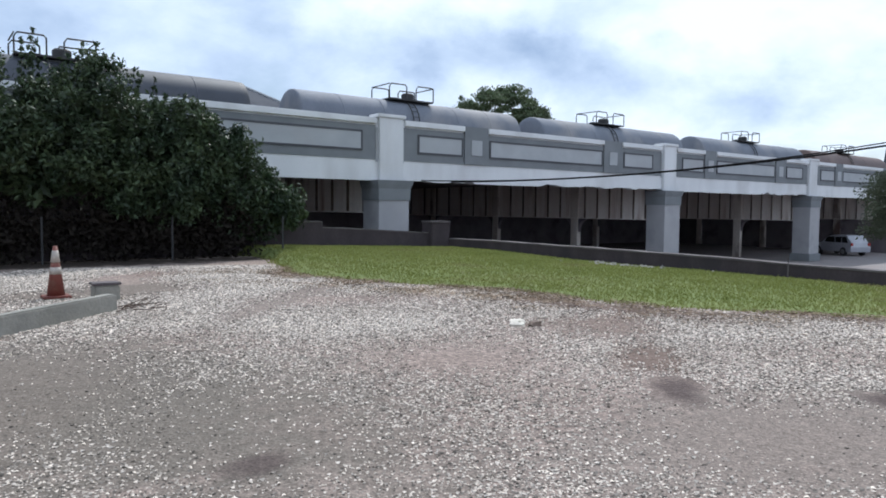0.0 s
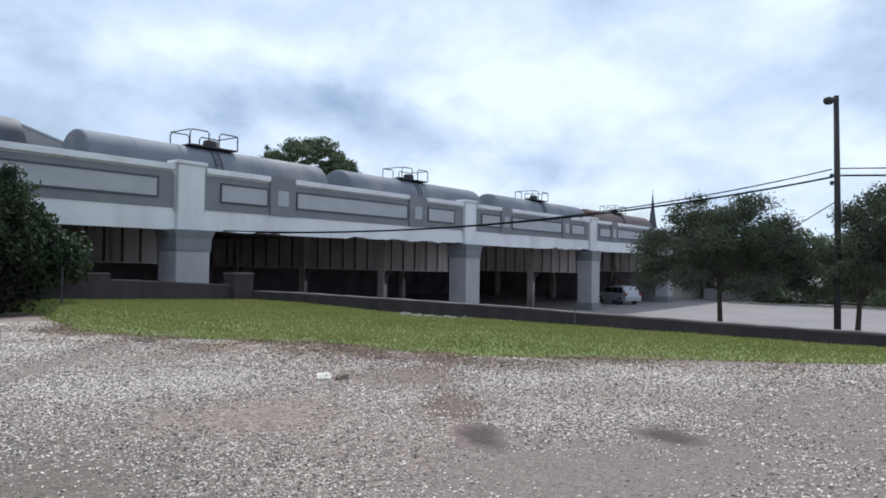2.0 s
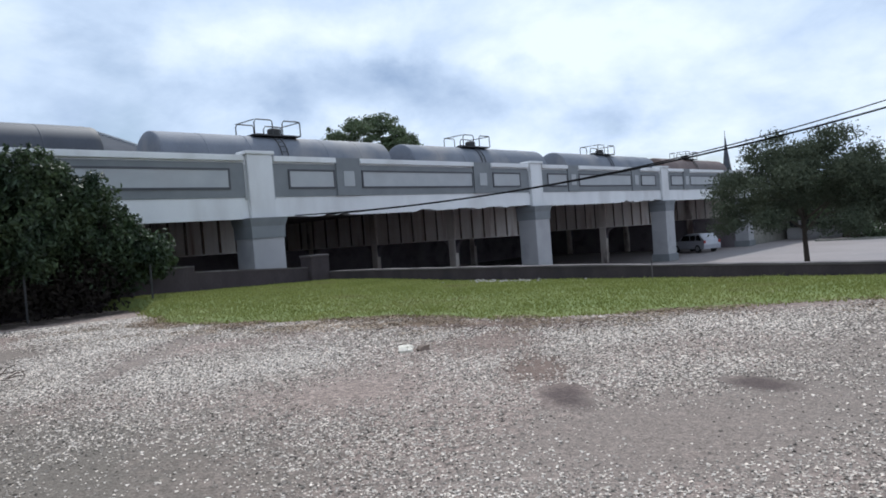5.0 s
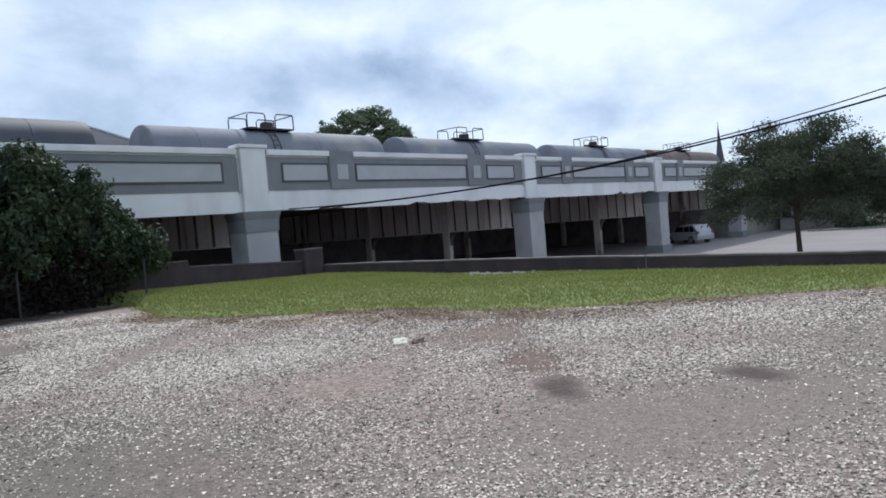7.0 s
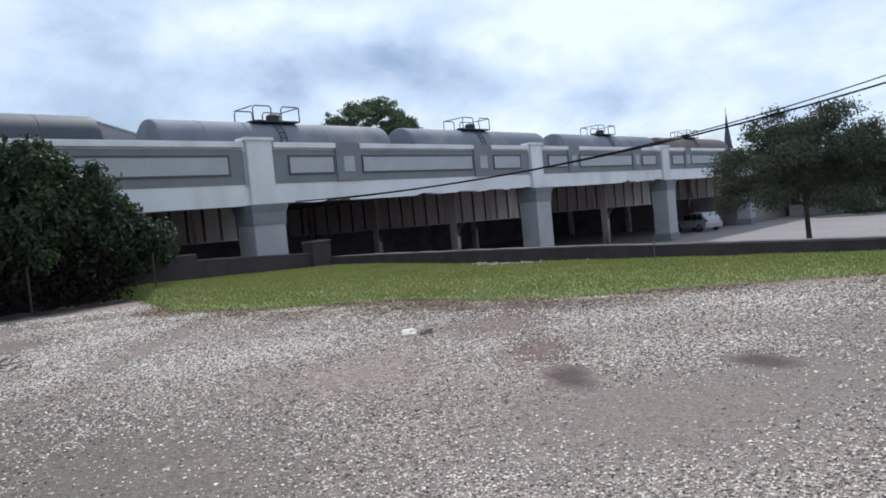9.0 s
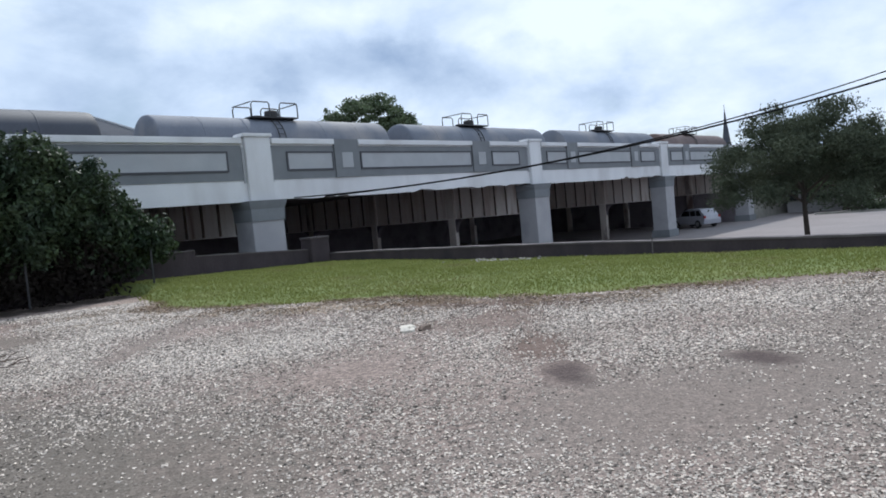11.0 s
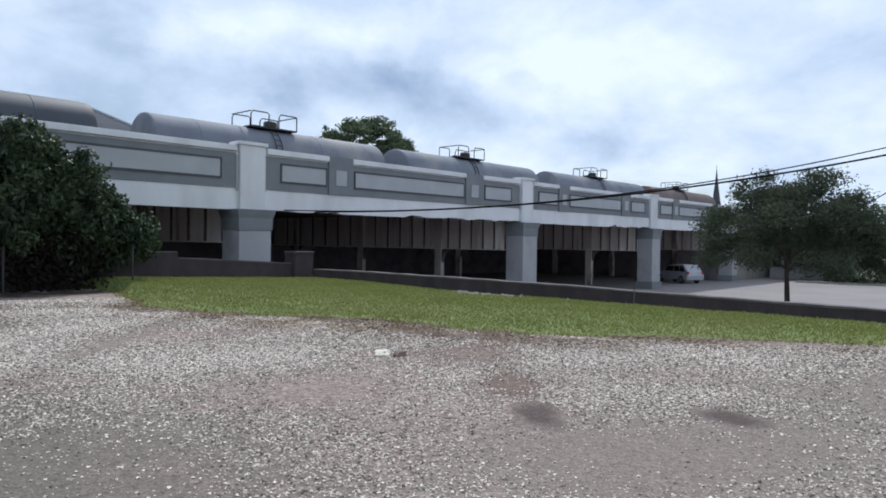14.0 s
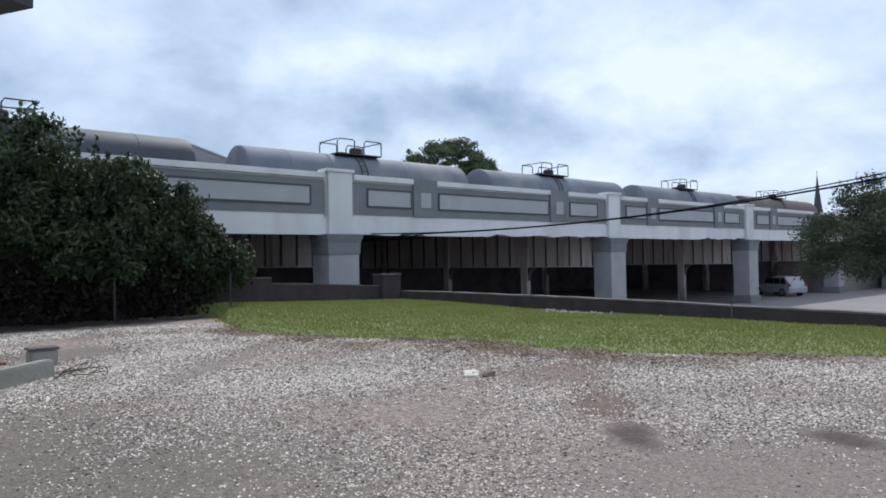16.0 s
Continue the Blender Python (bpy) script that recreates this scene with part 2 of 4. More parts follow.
# gravel: three sizes of pebble cells, trodden fine and brown in places
def gravel_material():
    m = material("gravel", ((0.217, 0.168, 0.145), (0.300, 0.240, 0.210)), 0.35, 0.92, 0, 9, sheen=0.12)
    n, l = m.node_tree.nodes, m.node_tree.links
    bsdf = n["Principled BSDF"]
    base = bsdf.inputs["Base Color"].links[0].from_socket
    geo = n.new("ShaderNodeNewGeometry")

    def cells(scale):
        v = n.new("ShaderNodeTexVoronoi")
        v.inputs["Scale"].default_value = scale
        l.new(geo.outputs["Position"], v.inputs["Vector"])
        return v

    def mixc(kind, fac, a, b):
        x = n.new("ShaderNodeMix")
        x.data_type, x.blend_type = "RGBA", kind
        for sock, v in ((x.inputs[0], fac), (x.inputs[6], a), (x.inputs[7], b)):
            if isinstance(v, (int, float)):
                sock.default_value = v
            elif isinstance(v, tuple):
                sock.default_value = (*v, 1)
            else:
                l.new(v, sock)
        return x.outputs[2]

    def rng(v, a, b, c, d):
        x = n.new("ShaderNodeMapRange")
        for i, q in enumerate((a, b, c, d)):
            x.inputs[1 + i].default_value = q
        l.new(v, x.inputs[0])
        return x.outputs[0]

    col = base
    for s, lo, hi in ((23.0, 0.68, 1.34),):
        v = cells(s)
        sep = n.new("ShaderNodeSeparateColor")
        l.new(v.outputs["Color"], sep.inputs[0])
        col = mixc("MULTIPLY", 1.0, col, rng(sep.outputs[0], 0, 1, lo, hi))
    # brown soil and straw near the lawn, worn smooth tracks, oil stains, painted shrub shade and edge darkening
    def blob(cx, cy, rx, ry, turn):
        p = n.new("ShaderNodeMapping")
        p.vector_type = "TEXTURE"
        p.inputs["Location"].default_value, p.inputs["Rotation"].default_value, p.inputs["Scale"].default_value = (cx, cy, 0), (0, 0, radians(turn)), (rx, ry, 1)
        l.new(geo.outputs["Position"], p.inputs[0])
        w = n.new("ShaderNodeTexNoise")
        w.inputs["Scale"].default_value, w.inputs["Detail"].default_value = 3.0, 4.0
        l.new(geo.outputs["Position"], w.inputs["Vector"])
        add = n.new("ShaderNodeVectorMath")
        add.operation = "MULTIPLY_ADD"
        l.new(w.outputs["Color"], add.inputs[0])
        add.inputs[1].default_value, add.inputs[2].default_value = (1.3, 1.3, 0), (-0.65, -0.65, 0)
        plus = n.new("ShaderNodeVectorMath")
        l.new(p.outputs[0], plus.inputs[0])
        l.new(add.outputs[0], plus.inputs[1])
        g = n.new("ShaderNodeTexGradient")
        g.gradient_type = "SPHERICAL"
        flat = n.new("ShaderNodeVectorMath")
        flat.operation = "MULTIPLY"
        flat.inputs[1].default_value = (1, 1, 0)
        l.new(plus.outputs[0], flat.inputs[0])
        l.new(flat.outputs[0], g.inputs[0])
        return g.outputs["Fac"]

    for cx, cy, rx, ry, turn, strength, tone in STAINS_AND_SHADE:
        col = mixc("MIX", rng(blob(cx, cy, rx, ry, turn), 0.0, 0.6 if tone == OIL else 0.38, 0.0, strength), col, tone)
    for s, lo, hi in ((62.0, 0.74, 1.24), (120.0, 0.74, 1.26)):
        v = cells(s)
        sep = n.new("ShaderNodeSeparateColor")
        l.new(v.outputs["Color"], sep.inputs[0])
        col = mixc("MULTIPLY", 1.0, col, rng(sep.outputs[1], 0, 1, lo, hi))
    l.new(col, bsdf.inputs["Base Color"])
    h = n.new("ShaderNodeTexNoise")
    h.inputs["Scale"].default_value, h.inputs["Detail"].default_value = 34.0, 5.0
    l.new(geo.outputs["Position"], h.inputs["Vector"])
    b = n.new("ShaderNodeBump")
    b.inputs["Strength"].default_value, b.inputs["Distance"].default_value = 0.5, 0.02
    l.new(h.outputs["Fac"], b.inputs["Height"])
    l.new(b.outputs[0], bsdf.inputs["Normal"])
    return m


# band under the shrubs: dark soil with their shade painted in
SHADEHUMUS = (0.035, 0.028, 0.023)
# dirt patches are also darkened for lens vignetting; dust is toned down likewise
OIL, SOIL, STRAW, DUST, VIGNETTE_DIRT = (0.085, 0.064, 0.060), (0.125, 0.085, 0.068), (0.30, 0.225, 0.15), (0.205, 0.172, 0.150), (0.15, 0.132, 0.112)
STAINS_AND_SHADE = [
    (0.6, 6.6, 2.4, 3.8, 8, 0.75, VIGNETTE_DIRT), (1.9, 4.8, 1.7, 2.8, -15, 0.55, VIGNETTE_DIRT), (2.4, 13.4, 3.0, 1.6, 0, 0.6, VIGNETTE_DIRT), (7.9, 13.2, 0.9, 2.6, -14, 0.6, SOIL), (8.4, 0.9, 5.0, 2.2, 12, 0.8, DUST), (5.3, 1.9, 3.4, 1.5, -20, 0.75, DUST), (3.9, 9.7, 0.5, 2.0, -40, 0.6, DUST), (5.9, 11.7, 0.6, 2.4, -48, 0.6, DUST),
    (8.5, 7.6, 0.9, 3.6, 12, 0.7, SOIL), (7.5, 10.8, 0.8, 3.6, 22, 0.6, STRAW), (7.2, 15.5, 1.6, 2.6, 0, 0.45, STRAW), (7.4, 6.0, 1.8, 1.0, 40, 0.45, SOIL),
    (6.05, 4.45, 1.1, 0.5, 38, 0.75, SOIL), (5.12, 3.46, 0.60, 0.30, 40, 0.9, OIL), (6.2, 2.15, 0.50, 0.27, 80, 0.9, OIL), (1.55, 3.86, 0.33, 0.19, 20, 0.8, OIL),
    (1.5, 20.3, 11.0, 1.3, -4, 0.95, SHADEHUMUS)]
GRAVEL = gravel_material()


# ---- building helpers ----
def link(name, bm, mat, parent=None, label="", smooth=False):
    me = bpy.data.meshes.new(name)
    bmesh.ops.recalc_face_normals(bm, faces=bm.faces)
    bm.to_mesh(me)
    bm.free()
    me.materials.append(mat)
    if smooth:
        for p in me.polygons:
            p.use_smooth = True
    ob = new(name, me)
    if parent:
        ob.parent = parent
    if label:
        ob["label"] = label
    return ob


def part(name, bm, mat, parent, label="", smooth=False):
    return link(name, bm, mat, parent, label, smooth)


def thing(name, at, label, category, group="", kind=""):
    e = new(name)
    e.location = at
    return tagged(e, label, category, group, kind)


def box(x0, y0, z0, x1, y1, z1, bevel=0.0, bm=None):
    bm = bm or bmesh.new()
    r = bmesh.ops.create_cube(bm, size=1, matrix=Matrix.Translation(((x0 + x1) / 2, (y0 + y1) / 2, (z0 + z1) / 2)) @ Matrix.Diagonal((x1 - x0, y1 - y0, z1 - z0, 1)))
    if bevel:
        edges = list({e for v in r["verts"] for e in v.link_edges})
        bmesh.ops.bevel(bm, geom=edges, offset=bevel, segments=2, affect="EDGES")
    return bm


def tube(points, radius, sides=8, bm=None, cap=True):
    """A round bar along points; radius is one number or one for each point."""
    bm = bm or bmesh.new()
    pts = [Vector(p) for p in points]
    rad = radius if isinstance(radius, (list, tuple)) else [radius] * len(pts)
    rings = []
    side = None
    for i, p in enumerate(pts):
        d = (pts[min(i + 1, len(pts) - 1)] - pts[max(i - 1, 0)]).normalized()
        if side is None:
            side = d.orthogonal().normalized()
        side = (side - d * side.dot(d)).normalized()
        up = d.cross(side)
        rings.append([bm.verts.new(p + (side * math.cos(a) + up * math.sin(a)) * rad[i]) for a in (2 * math.pi * k / sides for k in range(sides))])
    for a, b in zip(rings, rings[1:]):
        for k in range(sides):
            bm.faces.new((a[k], a[(k + 1) % sides], b[(k + 1) % sides], b[k]))
    if cap:
        bm.faces.new(rings[0][::-1])
        bm.faces.new(rings[-1])
    return bm


def lathe(profile, sides=24, axis="Z", bm=None, at=(0, 0, 0)):
    """A turned body: profile is (radius, along)."""
    bm = bm or bmesh.new()
    o = Vector(at)
    rings = []
    for r, h in profile:
        ring = []
        for k in range(sides):
            a = 2 * math.pi * k / sides
            c, s = r * math.cos(a), r * math.sin(a)
            ring.append(bm.verts.new(o + Vector({"Z": (c, s, h), "X": (h, c, s), "Y": (c, h, s)}[axis])))
        rings.append(ring)
    for a, b in zip(rings, rings[1:]):
        for k in range(sides):
            bm.faces.new((a[k], a[(k + 1) % sides], b[(k + 1) % sides], b[k]))
    bm.faces.new(rings[0][::-1])
    bm.faces.new(rings[-1])
    return bm


def prism(outline, z0, z1, bm=None):
    bm = bm or bmesh.new()
    lo = [bm.verts.new((x, y, z0)) for x, y in outline]
    hi = [bm.verts.new((x, y, z1)) for x, y in outline]
    bm.faces.new(lo[::-1])
    bm.faces.new(hi)
    for i in range(len(lo)):
        j = (i + 1) % len(lo)
        bm.faces.new((lo[i], lo[j], hi[j], hi[i]))
    return bm


def soup(name, verts, faces, mat, parent=None, label="", kind=""):
    me = bpy.data.meshes.new(name)
    me.from_pydata(verts, [], faces)
    me.materials.append(mat)
    ob = new(name, me)
    if parent:
        ob.parent = parent
    if label:
        ob["label"] = label
    if kind:
        ob["kind"] = kind
    return ob


# ---- ground ----
STREET_Z = -1.95
bm = bmesh.new()
bmesh.ops.create_grid(bm, x_segments=40, y_segments=40, size=2500, matrix=Matrix.Translation((0, 0, STREET_Z)))
tagged(link("ground", bm, STREET), "pale worn concrete street and wide empty car park", "ground", kind="structure")

WALL_X, WALL_Y = 16.9, 21.6
EDGE = [(8.0, 21.5), (8.5, 19.9), (7.4, 16.2), (7.0, 14.3), (7.9, 11.6), (8.9, 9.5), (9.2, 7.0), (10.5, 4.9), (12.0, 2.7), (13.6, 0.4), (16.0, -3.0), (16.9, -5.0)]
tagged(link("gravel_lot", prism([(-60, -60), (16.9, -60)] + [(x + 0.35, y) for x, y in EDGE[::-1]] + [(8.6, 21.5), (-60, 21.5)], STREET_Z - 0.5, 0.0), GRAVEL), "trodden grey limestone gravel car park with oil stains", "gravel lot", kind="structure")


def smooth_edge(pts, steps=6):
    out = []
    for i in range(len(pts) - 1):
        p0, p1, p2, p3 = (Vector(pts[min(max(j, 0), len(pts) - 1)]) for j in (i - 1, i, i + 1, i + 2))
        for k in range(steps):
            t = k / steps
            out.append(0.5 * ((2 * p1) + (p2 - p0) * t + (2 * p0 - 5 * p1 + 4 * p2 - p3) * t * t + (3 * p1 - p0 - 3 * p2 + p3) * t ** 3))
    return out + [Vector(pts[-1])]


def lawn_height(x, y):
    back = max(0.0, min(1.0, (y - 12) / 9.6)) * max(0.0, min(1.0, (17.3 - x) / 8.0))
    near_wall = max(0.0, min(1.0, (x - 13) / 4)) * max(0.0, min(1.0, (19 - y) / 4))
    return 0.03 + 0.27 * back - 0.12 * near_wall + 0.02 * noise.noise((x * 0.7, y * 0.7, 0))


rim = smooth_edge(EDGE)
rows_l = []
rng = random.Random(5)
for p in rim:
    jag = 0.16 * noise.noise((p.x * 2.3, p.y * 2.3, 3.0)) + 0.1 * noise.noise((p.x * 7, p.y * 7, 9.0))
    rows_l.append((p.x + jag, p.y))
lv, lf = [], []
NX = 26
for (x0, y0) in rows_l:
    for i in range(NX + 1):
        t = i / NX
        x = x0 + (WALL_X - 0.02 - x0) * t
        z = lawn_height(x, y0) if i else -0.03
        lv.append((x, y0, z))
for j in range(len(rows_l) - 1):
    for i in range(NX):
        a = j * (NX + 1) + i
        lf.append((a, a + 1, a + NX + 2, a + NX + 1))
lawn = soup("lawn", lv, lf, TURF)
for p in lawn.data.polygons:
    p.use_smooth = True
tagged(lawn, "mown green lawn strip with dry yellowish patches", "lawn", kind="structure")


def edge_x(y):
    for (ax, ay), (bx, by) in zip(rows_l, rows_l[1:]):
        if by <= y <= ay:
            return bx + (ax - bx) * (y - by) / max(ay - by, 1e-6)
    return 99


# ---- the retaining wall round the lawn, with its corner post ----
def wall_run(name, pts, thick, label):
    """A wall on plan from point to point; each point (x, y, top)."""
    w = thing(name, (0, 0, 0), label, "wall", kind="structure")
    for (ax, ay, at), (bx, by, bt) in zip(pts, pts[1:]):
        d = Vector((bx - ax, by - ay, 0)).normalized()
        nrm = Vector((-d.y, d.x, 0)) * thick / 2
        for nm, lo0, lo1, hi0, hi1, wide, mat in (("wall_face", STREET_Z - 0.3, STREET_Z - 0.3, at - 0.045, bt - 0.045, 1.0, OLDWALL), ("coping", at - 0.045, bt - 0.045, at, bt, 1.14, WALLTOP)):
            bm = bmesh.new()
            n_seg = max(2, int((Vector((bx, by, 0)) - Vector((ax, ay, 0))).length / 0.5))
            sec = []
            for k in range(n_seg + 1):
                t = k / n_seg
                c = Vector((ax + (bx - ax) * t, ay + (by - ay) * t, 0))
                wob = 0.02 * noise.noise((c.x * 1.3, c.y * 1.3, at)) if nm == "coping" else 0
                lo, hi = lo0 + (lo1 - lo0) * t, hi0 + (hi1 - hi0) * t + wob
                m = nrm * wide
                sec.append([bm.verts.new(c + m + Vector((0, 0, lo))), bm.verts.new(c - m + Vector((0, 0, lo))), bm.verts.new(c - m + Vector((0, 0, hi))), bm.verts.new(c + m + Vector((0, 0, hi)))])
            for a, b in zip(sec, sec[1:]):
                for k in range(4):
                    bm.faces.new((a[k], a[(k + 1) % 4], b[(k + 1) % 4], b[k]))
            bm.faces.new(sec[0][::-1])
            bm.faces.new(sec[-1])
            part(nm, bm, mat, w)
    return w


wall_run("wall_east", [(16.72, 21.42, 0.39), (WALL_X + 0.15, 18.5, 0.37), (WALL_X + 0.15, 12.0, 0.33), (WALL_X + 0.15, 4.0, 0.2), (WALL_X + 0.15, -40, -0.05)], 0.3, "long low weathered dark concrete retaining wall beside the lawn")
wall_run("wall_north", [(15.8, WALL_Y + 0.15, 0.62), (11.25, WALL_Y + 0.15, 0.87)], 0.3, "weathered dark concrete wall in front of the viaduct")
wall_run("wall_step", [(11.25, WALL_Y + 0.15, 1.06), (-40, WALL_Y + 0.15, 1.25)], 0.3, "higher stretch of weathered dark concrete wall behind the shrubs")
post = thing("wall_post", (16.15, WALL_Y + 0.1, 0), "square dark concrete corner post with a worn rounded cap", "wall post", kind="structure")
part("post_shaft", box(-0.42, -0.3, -2.2, 0.45, 0.35, 0.98, 0.03), OLDWALL, post)
part("post_cap", box(-0.46, -0.34, 0.98, 0.49, 0.39, 1.05, 0.03), WALLTOP, post)

# ---- the viaduct ----
FACE = 24.0
PIERS = [15.5, 34.1, 50.9, 67.7, 84.5, 101.3]
TOP, GIRDER, BAND0, BAND1 = 5.09, 2.62, 3.45, 4.80
HALF = 0.68


def panel(parent, x0, x1, z0, z1, name="panel"):
    """A pale recessed panel in a dark painted frame."""
    fr = bmesh.new()
    w = 0.07
    for a in ((x0 - w, z0 - w, x1 + w, z0), (x0 - w, z1, x1 + w, z1 + w), (x0 - w, z0, x0, z1), (x1, z0, x1 + w, z1)):
        box(a[0], FACE - 0.075, a[1], a[2], FACE - 0.02, a[3], 0, fr)
    p = part(name, box(x0, FACE - 0.055, z0, x1, FACE - 0.01, z1), PALE, parent, "pale grey painted panel")
    part("panel_frame", fr, DARKGREY, p, "dark painted frame")


def spalled(x0, x1, ragged):
    """The fascia's body with a broken lower edge."""
    bm = bmesh.new()
    n_seg = max(4, int((x1 - x0) / 0.25))
    cols = []
    for k in range(n_seg + 1):
        x = x0 + (x1 - x0) * k / n_seg
        t = (x - x0) / (x1 - x0)
        q = noise.noise((x * 0.5, 3.1, 0)) + 0.5 * noise.noise((x * 2.1, 7.0, 0))
        low = GIRDER + (ragged * max(0.0, 0.22 * q + 0.10 * max(0.0, t * 2 - 0.9)) if 0.02 < t < 0.98 else 0)
        cols.append([bm.verts.new((x, FACE, low)), bm.verts.new((x, FACE, TOP - 0.02)), bm.verts.new((x, FACE + 0.42, TOP - 0.02)), bm.verts.new((x, FACE + 0.42, low))])
    for a, b in zip(cols, cols[1:]):
        for k in range(4):
            bm.faces.new((a[k], a[(k + 1) % 4], b[(k + 1) % 4], b[k]))
    bm.faces.new(cols[0][::-1])
    bm.faces.new(cols[-1])
    return bm


def parapet(i, x0, x1, layout, ragged):
    s = thing("parapet", (0, 0, 0), "white and grey painted concrete parapet with pale recessed panels", "parapet", "parapet spans", "structure")
    part("fascia", spalled(x0, x1, ragged), WHITE, s, "white painted fascia with a broken lower edge")
    a, b = x0 + HALF, x1 - HALF
    f = (b - a) / 17.25
    blocks = [(a + u * f, a + v * f) for k, u, v in layout if k == "block"]
    ends = [a] + [q for pr in blocks for q in pr] + [b]
    for u, v in zip(ends[0::2], ends[1::2]):
        part("coping", box(u, FACE - 0.14, BAND1 + 0.06, v, FACE + 0.5, TOP, 0.02), WHITE, s)
        part("grey_band", box(u, FACE - 0.03, BAND0, v, FACE + 0.01, BAND1), GREY, s, "grey painted band")
    for u, v in blocks:
        bl = part("grey_block", box(u, FACE - 0.10, BAND0 - 0.0, v, FACE + 0.5, TOP + 0.01, 0.012), GREY, s, "grey painted block through the coping")
        m, w = (u + v) / 2, 0.3 * f
        part("narrow_panel", box(m - w, FACE - 0.125, 3.86, m + w, FACE - 0.09, 4.52), PALE, bl, "pale narrow panel")
    for k, u, v in layout:
        if k == "panel":
            panel(s, a + u * f, a + v * f, 3.85, 4.50)
    return s


LAYOUT = [("panel", 0.75, 3.0), ("block", 3.14, 4.5), ("panel", 4.68, 12.2), ("block", 12.35, 13.8), ("panel", 14.05, 16.4)]
LEFT = [("panel", 0.8, 6.2), ("block", 6.4, 7.0), ("panel", 7.2, 16.82)]
parapet(0, -13.0, PIERS[0], LEFT, 0)
for i, (u, v) in enumerate(zip(PIERS, PIERS[1:])):
    parapet(i + 1, u, v, LAYOUT, (1.0, 1.0, 0.15, 0.1, 0)[i])


def pier():
    p = thing("viaduct_pier", (0, 0, 0), "grey painted concrete pier with a darker flared capital", "bridge pier", "viaduct piers")
    part("shaft", box(-0.72, -0.36, -1.45, 0.72, 0.85, 1.86, 0.02), SHAFT, p)
    part("plinth", box(-0.82, -0.46, STREET_Z, 0.82, 0.95, -1.40, 0.03), GREY, p, "grey concrete foot")
    bm = bmesh.new()
    rings = []
    for w, f, z in ((0.75, 0.40, 1.84), (0.76, 0.41, 2.3), (0.82, 0.46, 2.46), (0.86, 0.50, 2.63)):
        rings.append([bm.verts.new(q) for q in ((-w, -f, z), (w, -f, z), (w, 0.9, z), (-w, 0.9, z))])
    for a, b in zip(rings, rings[1:]):
        for k in range(4):
            bm.faces.new((a[k], a[(k + 1) % 4], b[(k + 1) % 4], b[k]))
    bm.faces.new(rings[0][::-1])
    bm.faces.new(rings[-1])
    part("capital", bm, GREY, p, "dark grey flared capital")
    part("pilaster", box(-0.56, -0.17, 2.635, 0.56, 0.0, 5.12, 0.015), WHITE, p, "white painted pilaster")
    part("pilaster_cap", box(-0.66, -0.24, 5.12, 0.66, 0.5, 5.26, 0.025), WHITE, p, "white cap stone")
    for s in (-1, 1):
        part("reveal", box(s * 0.62 - 0.05, -0.05, 3.36, s * 0.62 + 0.05, 0.0, 4.72), PALE, p, "thin grey edging strip")
    return p


first = pier()
first.location = (PIERS[0], FACE, 0)
for x in PIERS[1:] + [-13.0]:
    copy_thing(first, pose(x, FACE, 0))

deck = thing("deck", (0, 0, 0), "sooty concrete railway deck over the street", "bridge deck", kind="structure")
part("slab", box(-42, FACE + 0.43, 3.20, 118, 50, 3.36), DECKSIDE, deck)
part("ballast_bed", box(-42, FACE + 0.5, 3.364, 118, 49.5, 3.42), BALLAST, deck)
# wall added across the far side so that the underpass stays dark
part("back_wall", box(-42, 48.6, STREET_Z, 118, 49, 3.19), HAZYSOOT, deck, "sooty concrete wall added to close off light from the far side")
part("abutment", box(67.0, FACE + 0.06, STREET_Z, 118, FACE + 0.42, 2.60), CONCRETE, deck, "grey concrete abutment wall")
part("abutment_return", box(67.0, FACE + 0.43, STREET_Z, 67.4, 48.5, 3.19), HAZYSOOT, deck)
part("far_parapet", box(-42, 49.6, 3.364, 118, 50, 4.4), HAZYSOOT, deck)


